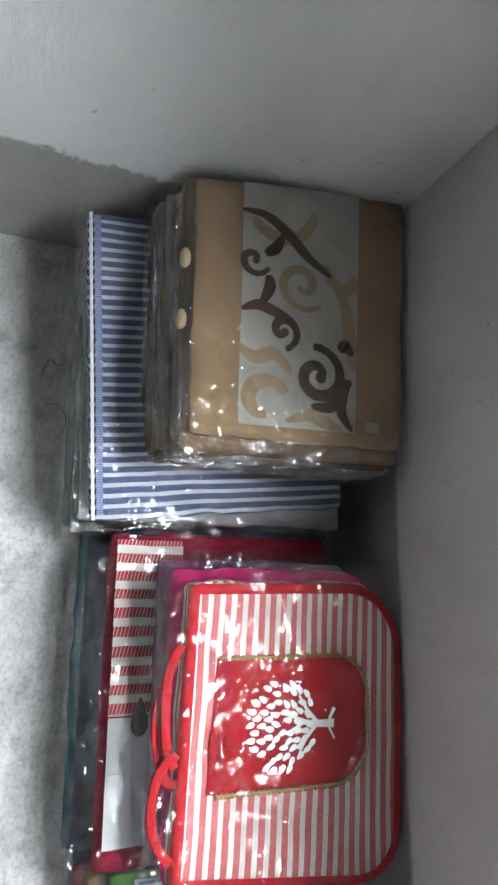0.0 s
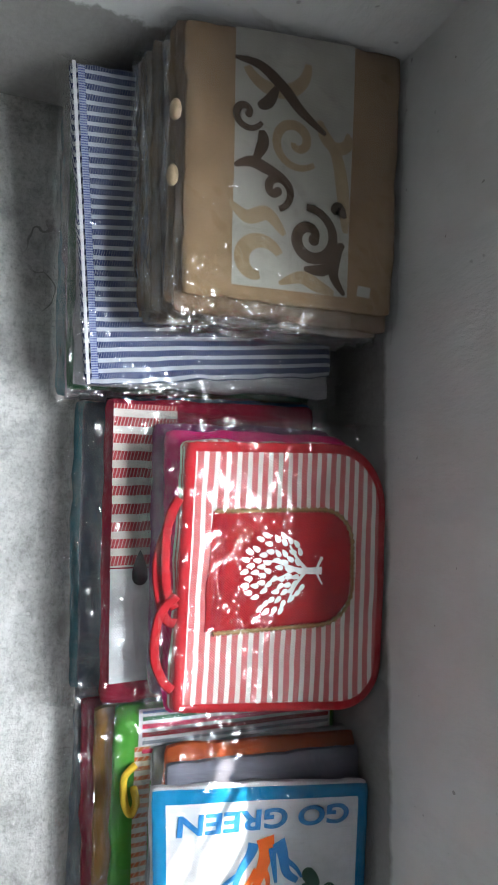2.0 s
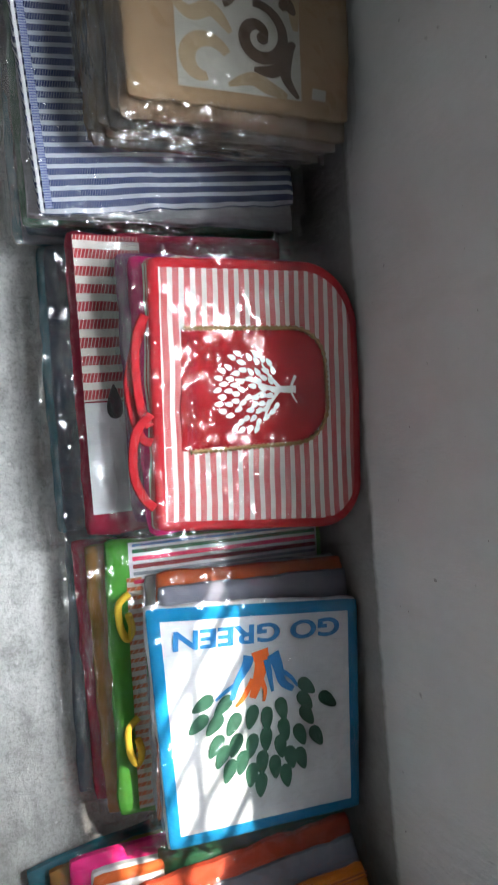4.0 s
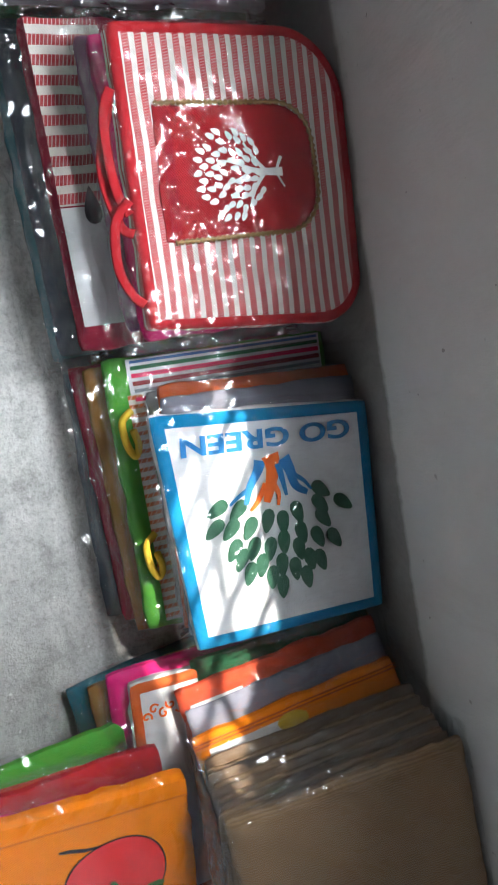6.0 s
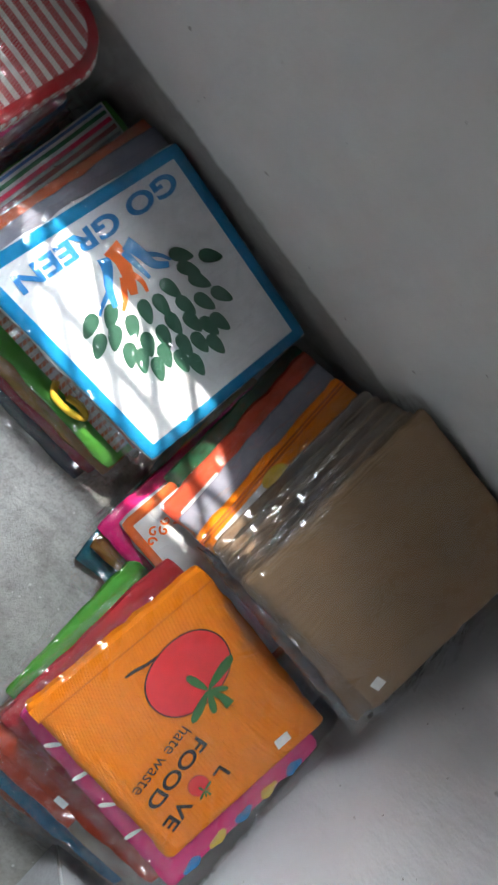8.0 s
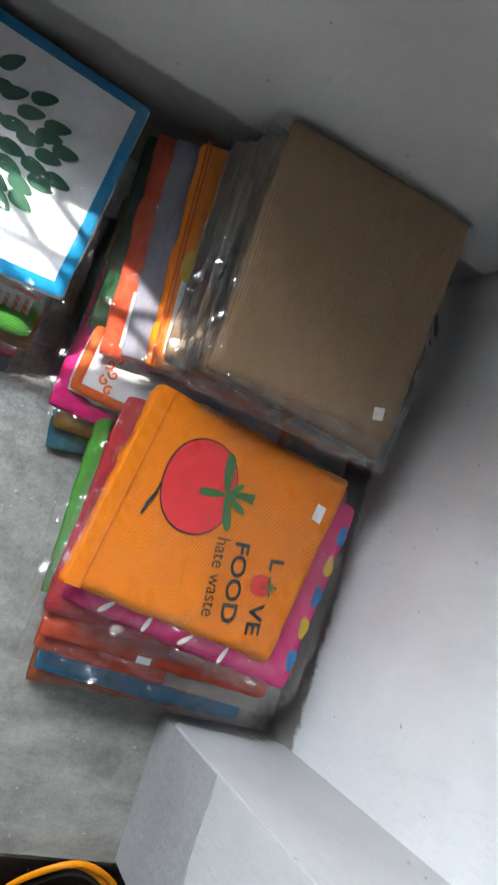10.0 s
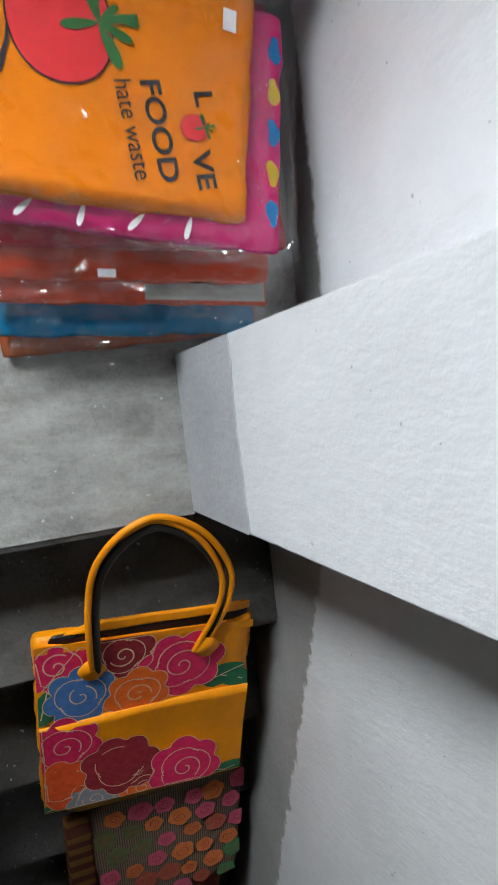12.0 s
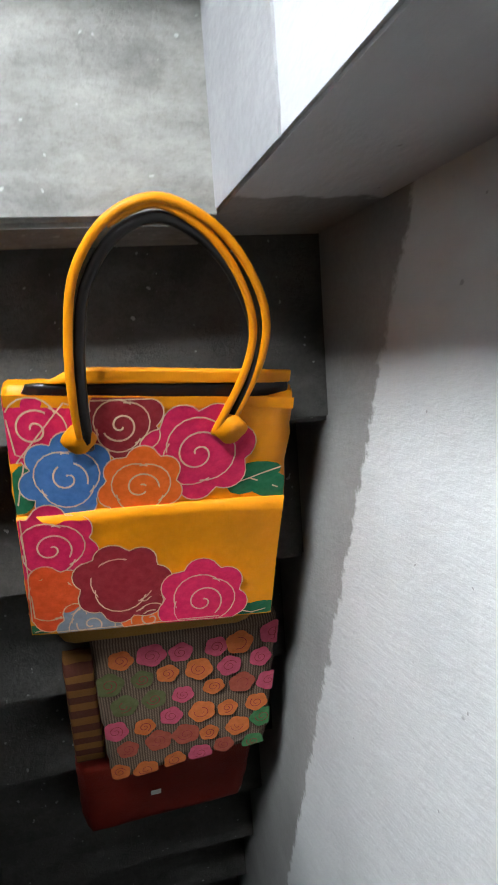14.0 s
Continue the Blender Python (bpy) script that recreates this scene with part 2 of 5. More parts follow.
    nt.links.new(bp.outputs[0], gloss.inputs["Normal"])
    nt.links.new(bp.outputs[0], fr.inputs["Normal"])
    m1 = nt.nodes.new("ShaderNodeMixShader")
    m1.inputs[0].default_value = 0.002
    nt.links.new(clear.outputs[0], m1.inputs[1])
    nt.links.new(haze.outputs[0], m1.inputs[2])
    m2 = nt.nodes.new("ShaderNodeMixShader")
    nt.links.new(math_node(nt, "MINIMUM", math_node(nt, "MULTIPLY", math_node(nt, "SUBTRACT", fr.outputs[0], 0.018), 2.5), 0.085), m2.inputs[0])
    nt.links.new(m1.outputs[0], m2.inputs[1])
    nt.links.new(gloss.outputs[0], m2.inputs[2])
    nt.links.new(m2.outputs[0], out.inputs[0])
    return m


FILM = film_material()
M_FLOOR = concrete("cement_floor", True, window_falloff=True)
# step cement darkened well below the landing's: the stairwell's shade is in the colour
M_STEP_SHADED = concrete("shaded_cement_steps", base=(0.055, 0.051, 0.044), light=(0.10, 0.095, 0.085), dark=(0.035, 0.033, 0.029))
M_WALL = wall_paint("white_wall_over_cement", 0.30, jag=0.03)
M_WALL_A = wall_paint("white_wall_ragged_cement", 0.30, jag=0.10)
# east wall: same white raised and cooled for the daylight falling on it
M_WALL_C = wall_paint("lit_white_wall_low_cement", 0.105, jag=0.06, white=(0.76, 0.77, 0.79))
M_WALL_S = wall_paint("white_stair_wall", 0.13, slope=0.5, y0=-0.7, jag=0.10)
# pier: same white dimmed in colour to temper the strong light on its face
M_PIER = wall_paint("dimmed_white_pier_paint", 0.07, jag=0.12, white=(0.54, 0.545, 0.55))
M_FOOT = wall_paint("grey_cement_skim", 9.0, cement=(0.28, 0.28, 0.285))
# for surfaces out of view; very dark so that little light bounces back
M_UNSEEN_DARK = concrete("dark_unseen_wall", base=(0.075, 0.072, 0.065), light=(0.11, 0.105, 0.096), dark=(0.05, 0.048, 0.045))

TAN = fabric("tan_jute", (0.33, 0.22, 0.13), weave=500)
TAN_DK = fabric("aged_tan_jute", (0.25, 0.165, 0.105), weave=500)
KHAKI = fabric("khaki_jute", (0.33, 0.21, 0.118), weave=420, bands=(0.0046, 0.5), band_col=(0.355, 0.23, 0.13), axis=0)
CREAM = fabric("cream_cotton", (0.42, 0.40, 0.355))
WHITE = fabric("white_cotton", (0.80, 0.80, 0.82))
BLUESTR = fabric("blue_white_stripe", (0.60, 0.63, 0.70), bands=(0.0172, 0.60), band_col=(0.012, 0.028, 0.115), axis=0, dash=0.0042)
REDSTR = fabric("red_white_stripe", (0.80, 0.74, 0.70), bands=(0.0188, 0.55), band_col=(0.50, 0.05, 0.06), axis=1, dash=0.0040)
REDSTR2 = fabric("red_white_bar_stripe", (0.78, 0.72, 0.68), bands=(0.030, 0.55), band_col=(0.45, 0.05, 0.06), axis=0, dash=0.0060)
RED = fabric("red_cotton", (0.45, 0.02, 0.028))
CRIMSON = fabric("crimson_cotton", (0.33, 0.02, 0.05))
ORANGE = fabric("orange_jute", (0.93, 0.25, 0.004), dark=0.88, weave=300, bands=(0.0042, 0.5), band_col=(0.86, 0.215, 0.004), axis=0)
ORANGE_DK = fabric("burnt_orange_cotton", (0.62, 0.12, 0.03))


def leather(name, col, rough=0.45):
    """Dyed leather: fine grain, rubbed patches and a soft shine."""
    m, nodes, links, b = mat_nodes(name)
    nt = m.node_tree
    worn = noise_tex(nt, 9.0, 5.0, 0.6)
    grain = noise_tex(nt, 340.0, 3.0, 0.6)
    links.new(mix_col(nt, ramp(nt, worn, 0.35, 0.72), col, tuple(v * 0.78 for v in col)), b.inputs["Base Color"])
    b.inputs["Roughness"].default_value = rough
    b.inputs["Specular IOR Level"].default_value = 0.3
    bump(nt, b, math_node(nt, "ADD", grain, math_node(nt, "MULTIPLY", noise_tex(nt, 14.0, 3.0), 9.0)), 0.4, 0.0012)
    return m


YELLOW = leather("yellow_leather", (0.88, 0.29, 0.003))
YELLOW2 = fabric("yellow_cord", (0.75, 0.50, 0.05))
PINK = fabric("pink_cotton", (0.88, 0.025, 0.23))
PURPLE = fabric("purple_cotton", (0.22, 0.02, 0.14))
BLUE = fabric("blue_cotton", (0.02, 0.20, 0.50))
BLUE_LT = fabric("sky_blue_cotton", (0.006, 0.21, 0.42))
TEAL = fabric("teal_cotton", (0.02, 0.15, 0.20))
NAVY = fabric("slate_cotton", (0.085, 0.11, 0.15))
GREEN = fabric("green_cotton", (0.09, 0.36, 0.05))
GREEN_DK = fabric("dark_green_cotton", (0.02, 0.10, 0.045))
BROWN = fabric("brown_cotton", (0.34, 0.17, 0.05))
RUST = fabric("rust_cotton", (0.36, 0.085, 0.025))
TUFT = fabric("tan_tuft", (0.46, 0.34, 0.22))
TERRA = fabric("terracotta_cotton", (0.66, 0.085, 0.035))
GREY = fabric("grey_cotton", (0.38, 0.38, 0.40))
GREYBLUE = fabric("grey_lining", (0.27, 0.27, 0.33))
CHECK = fabric("multicolour_check", (0.75, 0.70, 0.60), bands=(0.016, 0.45), band_col=(0.60, 0.16, 0.05), axis=0, dash=0.010)
FLORAL = fabric("brown_tweed", (0.13, 0.085, 0.06), bands=(0.006, 0.5), band_col=(0.24, 0.17, 0.12), axis=0, dash=0.008)
BLACK = leather("black_leather", (0.015, 0.013, 0.012), 0.3)

I_BROWN = ink("dark_brown_ink", (0.055, 0.032, 0.018))
I_TAUPE = ink("taupe_ink", (0.27, 0.20, 0.12))
I_WHITE = ink("white_ink", (0.82, 0.80, 0.80))
I_BLUE = ink("blue_ink", (0.015, 0.17, 0.42))
I_ORANGE = ink("orange_ink", (0.80, 0.13, 0.01))
I_LEAF = ink("leaf_green_ink", (0.02, 0.085, 0.05))
I_TOM = ink("tomato_red_ink", (0.66, 0.025, 0.03))
I_STEM = ink("stem_green_ink", (0.03, 0.13, 0.03))
I_BLACK = ink("black_ink", (0.02, 0.017, 0.02))
I_PINK = ink("pink_dye", (0.64, 0.012, 0.085), 0.5)
I_MAROON = ink("maroon_dye", (0.25, 0.012, 0.02), 0.5)
I_SKY = ink("blue_dye", (0.055, 0.15, 0.36), 0.5)
I_OR2 = ink("orange_dye", (0.82, 0.13, 0.01), 0.5)
I_GRN = ink("green_dye", (0.01, 0.12, 0.05), 0.5)
I_GREY = ink("grey_dye", (0.22, 0.24, 0.28), 0.35)
I_CREAM = ink("cream_line", (0.62, 0.40, 0.26), 0.5)
I_RED2 = ink("red_dye", (0.72, 0.075, 0.012), 0.5)
I_GOLD = ink("gilt_braid", (0.26, 0.15, 0.06), 0.4)
PAPER = ink("paper_sticker", (0.85, 0.84, 0.82), 0.6)
IRON = ink("painted_iron", (0.05, 0.05, 0.05), 0.5)

# ---- helpers for things ----


def link_mesh(name, bm, material, at=Vector((0, 0, 0)), smooth=True):
    me = bpy.data.meshes.new(name)
    bmesh.ops.translate(bm, verts=bm.verts, vec=-at)
    bm.normal_update()
    for f in bm.faces:
        f.smooth = smooth
    bm.to_mesh(me)
    bm.free()
    me.materials.append(material)
    return new(name, me)


def thing(name, at, label, category, group=""):
    ob = new(name)
    ob.location = at
    ob.empty_display_size = 0.05
    return tagged(ob, label, category, group)


def part(name, bm, material, parent, label="", smooth=True):
    at = Vector(parent.location)
    if parent.parent:
        at = at + Vector(parent.parent.location)
    ob = link_mesh(name, bm, material, at, smooth)
    ob.parent = parent
    return tagged(ob, label)


def structure(name, bm, material, label):
    return tagged(link_mesh(name, bm, material, smooth=False), label, kind="structure")


def box(bm, x0, x1, y0, y1, z0, z1):
    v = [bm.verts.new((x, y, z)) for z in (z0, z1) for y in (y0, y1) for x in (x0, x1)]
    for f in ((0, 2, 3, 1), (4, 5, 7, 6), (0, 1, 5, 4), (2, 6, 7, 3), (0, 4, 6, 2), (1, 3, 7, 5)):
        bm.faces.new([v[i] for i in f])
    return bm


def bevel(bm, width, seg=2):
    bmesh.ops.bevel(bm, geom=bm.edges[:], offset=width, segments=seg, affect="EDGES", profile=0.5)
    return bm


class Cloth:
    """A quadrilateral of cloth with a gently uneven surface; s and t run 0..1 from the first corner."""

    def __init__(self, p00, p10, p11, p01, amp=0.002, freq=7.0, seed=0.0, sag=0.0):
        self.c = [Vector(p) for p in (p00, p10, p11, p01)]
        self.w = ((self.c[1] - self.c[0]).length + (self.c[2] - self.c[3]).length) / 2
        self.d = ((self.c[3] - self.c[0]).length + (self.c[2] - self.c[1]).length) / 2
        self.n = (self.c[2] - self.c[0]).cross(self.c[3] - self.c[1]).normalized()
        self.amp, self.freq, self.seed, self.sag = amp, freq, seed, sag

    def flat(self, s, t):
        a, b, c, d = self.c
        return a * ((1 - s) * (1 - t)) + b * (s * (1 - t)) + c * (s * t) + d * ((1 - s) * t)

    def pt(self, s, t, off=0.0):
        p = self.flat(s, t)
        h = noise.noise(p * self.freq + Vector((self.seed, self.seed * 1.7, 0))) * self.amp
        h += noise.noise(p * self.freq * 3.1 + Vector((0, self.seed, 5))) * self.amp * 0.35
        return p + self.n * (h + off - self.sag * math.sin(math.pi * min(1, max(0, s))) * math.sin(math.pi * min(1, max(0, t))))

    def st(self, x, y):
        """s, t of the point above the place x, y."""
        s, t = 0.5, 0.5
        for _ in range(12):
            p = self.flat(s, t)
            ex, ey = x - p.x, y - p.y
            pu, pv = self.flat(s + 0.01, t) - p, self.flat(s, t + 0.01) - p
            det = pu.x * pv.y - pu.y * pv.x
            s += 0.01 * (ex * pv.y - ey * pv.x) / det
            t += 0.01 * (pu.x * ey - pu.y * ex) / det
        return s, t


def soft_square(a, b, w, d, radii):
    """Moves a point of a rectangle so that its corners are round; radii per corner 00, 10, 11, 01."""
    for k, (cx, cy) in enumerate(((0, 0), (w, 0), (w, d), (0, d))):
        r = radii[k]
        if r <= 0:
            continue
        sx, sy = (1 if cx == 0 else -1), (1 if cy == 0 else -1)
        u, v = r - (a - cx) * sx, r - (b - cy) * sy
        if u > 0 and v > 0:
            k2 = max(u, v) / math.hypot(u, v)
            return cx + sx * (r - u * k2), cy + sy * (r - v * k2)
    return a, b


def pad(c, thick, radii=(0.012,) * 4, n=18, roll=0.005, plies=3, ragged=0.006):
    """A folded, filled cloth piece: top sheet, rounded rim with the folds showing, and underside."""
    bm = bmesh.new()
    uvl = bm.loops.layers.uv.new("UVMap")
    if isinstance(radii, (int, float)):
        radii = (radii,) * 4
    grid, uvs = {}, {}
    for i in range(n + 1):
        for j in range(n + 1):
            fi, fj = (1 - math.cos(math.pi * i / n)) / 2, (1 - math.cos(math.pi * j / n)) / 2
            fi, fj = 0.5 * fi + 0.5 * i / n, 0.5 * fj + 0.5 * j / n
            a, b = soft_square(fi * c.w, fj * c.d, c.w, c.d, radii)
            e = min(fi * c.w, (1 - fi) * c.w, fj * c.d, (1 - fj) * c.d)
            drop = 0.45 * thick * max(0, 1 - e / roll) ** 2
            p = c.pt(a / c.w, b / c.d, -drop)
            if e < roll:
                k = ragged * noise.noise(p * 34 + Vector((c.seed, 0, 0))) * (1 - e / roll)
                out = (p - c.flat(0.5, 0.5))
                out.z = 0
                p = p + out.normalized() * k
            v = bm.verts.new(p)
            grid[i, j] = v
            uvs[v] = (a, b)
    for i in range(n):
        for j in range(n):
            bm.faces.new((grid[i, j], grid[i + 1, j], grid[i + 1, j + 1], grid[i, j + 1]))
    ring = [grid[i, 0] for i in range(n)] + [grid[n, j] for j in range(n)] + [grid[n - i, n] for i in range(n)] + [grid[0, n - j] for j in range(n)]
    mid = c.flat(0.5, 0.5)
    prev = ring
    levels = []
    for k in range(plies):
        z = 0.45 + (0.55 * (k + 0.55) / plies)
        levels += [(z, 0.0020), (0.45 + 0.55 * (k + 1) / plies, -0.0045)]
    for z, bulge in levels:
        row = []
        for v in ring:
            out = v.co - mid
            out.z = 0
            w = 1 + 0.6 * noise.noise(v.co * 31 + Vector((z * 3, c.seed, 0)))
            p = v.co + c.n * (-(z - 0.45) * thick) + out.normalized() * bulge * w
            nv = bm.verts.new(p)
            uvs[nv] = (uvs[v][0] + z * 0.02, uvs[v][1] + z * 0.02)
            row.append(nv)
        for q in range(len(ring)):
            r2 = (q + 1) % len(ring)
            bm.faces.new((prev[r2], prev[q], row[q], row[r2]))
        prev = row
    bm.faces.new(list(reversed(prev)))
    for f in bm.faces:
        for lp in f.loops:
            lp[uvl].uv = uvs[lp.vert]
    return bm


def film(c, grow=(0.02, 0.02, 0.02, 0.02), lift=0.004, drop=0.05, amp=0.005, n=44, seed=0.0, rim=0.09, flare=0.012):
    """A loose clear sleeve over a folded piece; grow = how far it stands out at s0, s1, t0, t1."""
    bm = bmesh.new()
    s0, s1 = -grow[0] / c.w, 1 + grow[1] / c.w
    t0, t1 = -grow[2] / c.d, 1 + grow[3] / c.d
    m = max(3, int(drop / 0.011))
    turn = 0.35 + 0.9 * math.sin(seed * 12.9)
    ca, sa, cb, sb = math.cos(turn), math.sin(turn), math.cos(turn + 1.1), math.sin(turn + 1.1)
    grid = {}
    for i in range(-m, n + m + 1):
        for j in range(-m, n + m + 1):
            fi, fj = min(max(i, 0), n) / n, min(max(j, 0), n) / n
            s, t = s0 + (s1 - s0) * fi, t0 + (t1 - t0) * fj
            over = max(-i, i - n, -j, j - n, 0)
            p = c.pt(s, t, 0)
            q = p * 13 + Vector((seed * 3.1, seed, 0))
            edge = min(min(s, 1 - s) * c.w, min(t, 1 - t) * c.d)
            near = max(0.0, 1 - max(edge, 0) / rim)
            zone = max(0.0, min(1.0, 0.5 + 2.2 * noise.noise(q * 0.42 + Vector((2, 9, 4)))))
            # long folds in two directions, and stiff little shards between them
            u1, v1 = p.x * ca + p.y * sa, -p.x * sa + p.y * ca
            u2, v2 = p.x * cb + p.y * sb, -p.x * sb + p.y * cb
            r1 = max(0.0, 1 - 3.6 * abs(noise.noise(Vector((u1 * 5, v1 * 27, seed)))))
            r2 = max(0.0, 1 - 3.6 * abs(noise.noise(Vector((u2 * 8, v2 * 38, seed + 5)))))
            r3 = noise.noise(Vector((u1 * 30, v1 * 62, seed)))
            lively = min(1.25, 0.10 + 0.85 * near + 0.75 * zone * zone)
            h = lift + amp * lively * (1.1 * r1 + 0.9 * r2 + 0.55 * r3 + 0.5 * near * noise.noise(q * 2.7))
            if edge < 0:
                h -= min(0.6, -edge * 14) * 0.018
            p = p + c.n * h
            if over:
                out = Vector(((s - 0.5) * 1.0, (t - 0.5) * 1.0, 0))
                ux, uy = (c.c[1] - c.c[0]).normalized(), (c.c[3] - c.c[0]).normalized()
                o = Vector((0, 0, 0))
                if i < 0 or i > n:
                    o += ux * (1 if i > n else -1)
                if j < 0 or j > n:
                    o += uy * (1 if j > n else -1)
                k = over / m
                wav = noise.noise(p * 24 + Vector((seed, k * 1.5, 0)))
                p = p - c.n * (drop * k) + o * flare * (0.5 * math.sin(k * 2.6) + 1.0 * wav * k)
            p.z = max(p.z, 0.003)
            grid[i, j] = bm.verts.new(p)
    for i in range(-m, n + m):
        for j in range(-m, n + m):
            if (i < 0 or i >= n) and (j < 0 or j >= n):
                continue
            bm.faces.new((grid[i, j], grid[i + 1, j], grid[i + 1, j + 1], grid[i, j + 1]))
    loose = [v for v in bm.verts if not v.link_faces]
    bmesh.ops.delete(bm, geom=loose, context="VERTS")
    bmesh.ops.triangulate(bm, faces=bm.faces[:], quad_method="SHORT_EDGE")
    return bm


def poly(bm, c, pts, off=0.0016, keep=False):
    """A flat printed patch on the cloth; pts are places x, y."""
    sts = [c.st(x, y) for x, y in pts]
    if keep:
        sts = [(min(0.992, max(0.008, a)), min(0.992, max(0.008, b))) for a, b in sts]
    vs = [bm.verts.new(c.pt(a, b, off)) for a, b in sts]
    f = bm.faces.new(vs)
    if f.normal.dot(c.n) < 0 or (f.normal_update() or f.normal.dot(c.n) < 0):
        f.normal_flip()
    return bm


def stroke(bm, c, pts, widths, off=0.0016, keep=False):
    """A printed band of changing width along a line of places x, y."""
    rows = []
    if keep:
        pts = [q for q in pts if all(0.01 < v < 0.99 for v in c.st(*q))]
    for k, (x, y) in enumerate(pts):
        a, b = pts[max(0, k - 1)], pts[min(len(pts) - 1, k + 1)]
        dx, dy = b[0] - a[0], b[1] - a[1]
        ln = math.hypot(dx, dy) or 1
        w = widths[k] if isinstance(widths, (list, tuple)) else widths
        nx, ny = -dy / ln * w / 2, dx / ln * w / 2
        rows.append([bm.verts.new(c.pt(*c.st(x + nx, y + ny), off)), bm.verts.new(c.pt(*c.st(x - nx, y - ny), off))])
    for a, b in zip(rows, rows[1:]):
        bm.faces.new((a[0], a[1], b[1], b[0]))
    return bm


def patch(bm, c, s0, s1, t0, t1, off=0.0014, n=10):
    """A sewn-on or printed field, following the cloth."""
    uvl = bm.loops.layers.uv.verify()
    g = [[bm.verts.new(c.pt(s0 + (s1 - s0) * i / n, t0 + (t1 - t0) * j / n, off)) for j in range(n + 1)] for i in range(n + 1)]
    for i in range(n):
        for j in range(n):
            f = bm.faces.new((g[i][j], g[i + 1][j], g[i + 1][j + 1], g[i][j + 1]))
            for lp, (a, b) in zip(f.loops, ((i, j), (i + 1, j), (i + 1, j + 1), (i, j + 1))):
                lp[uvl].uv = ((s0 + (s1 - s0) * a / n) * c.w, (t0 + (t1 - t0) * b / n) * c.d)
    return bm


def tube(bm, pts, radius, seg=8, flat=1.0):
    """A rounded cord along points; flat < 1 squashes it."""
    rows = []
    for k, p in enumerate(pts):
        p = Vector(p)
        d = (Vector(pts[min(len(pts) - 1, k + 1)]) - Vector(pts[max(0, k - 1)])).normalized()
        side = d.cross(Vector((0, 0, 1)))
        side = side.normalized() if side.length > 0.01 else Vector((1, 0, 0))
        up = side.cross(d)
        r = radius[k] if isinstance(radius, (list, tuple)) else radius
        rows.append([bm.verts.new(p + side * (math.cos(a) * r) + up * (math.sin(a) * r * flat)) for a in (2 * math.pi * q / seg for q in range(seg))])
    for a, b in zip(rows, rows[1:]):
        for q in range(seg):
            bm.faces.new((a[q], a[(q + 1) % seg], b[(q + 1) % seg], b[q]))
    bm.faces.new(list(reversed(rows[0])))
    bm.faces.new(rows[-1])
    bmesh.ops.recalc_face_normals(bm, faces=bm.faces)
    uvl = bm.loops.layers.uv.verify()
    for f in bm.faces:
        for lp in f.loops:
            lp[uvl].uv = (lp.vert.co.x + lp.vert.co.z, lp.vert.co.y)
    return bm


def smooth_line(pts, n=8):
    """Catmull-Rom through the points."""
    out = []
    P = [Vector(p) for p in pts]
    for k in range(len(P) - 1):
        a, b, c2, d = P[max(0, k - 1)], P[k], P[k + 1], P[min(len(P) - 1, k + 2)]
        for q in range(n):
            u = q / n
            out.append(0.5 * (2 * b + (c2 - a) * u + (2 * a - 5 * b + 4 * c2 - d) * u * u + (3 * b - a - 3 * c2 + d) * u ** 3))
    out.append(P[-1])
    return out


def spiral(x, y, r, turns, start, hand=1, shrink=0.12, n=30):
    return [(x + math.cos(start + hand * 6.283 * turns * k / n) * r * (1 - (1 - shrink) * k / n),
             y + math.sin(start + hand * 6.283 * turns * k / n) * r * (1 - (1 - shrink) * k / n)) for k in range(n + 1)]


def lettering(text, c, x, y, height, width=None, off=0.002, turn=-90.0, bold=0.0):
    """Flat lettering in the built-in font laid on the cloth, centred on x, y."""
    cu = bpy.data.curves.new("lettering", "FONT")
    cu.body, cu.size, cu.align_x, cu.align_y, cu.offset = text, 1.0, "CENTER", "CENTER", bold
    ob = bpy.data.objects.new("lettering", cu)
    me = bpy.data.meshes.new_from_object(ob)
    bpy.data.objects.remove(ob)
    bpy.data.curves.remove(cu)
    bm = bmesh.new()
    bm.from_mesh(me)
    bpy.data.meshes.remove(me)
    xs, ys = [v.co.x for v in bm.verts], [v.co.y for v in bm.verts]
    k = height / (max(ys) - min(ys))
    kx = width / (max(xs) - min(xs)) if width else k
    mx, my = (max(xs) + min(xs)) / 2, (max(ys) + min(ys)) / 2
    ca, sa = math.cos(radians(turn)), math.sin(radians(turn))
    for v in bm.verts:
        u, w = (v.co.x - mx) * kx, (v.co.y - my) * k
        v.co = c.pt(*c.st(x + u * ca - w * sa, y + u * sa + w * ca), off)
    return bm


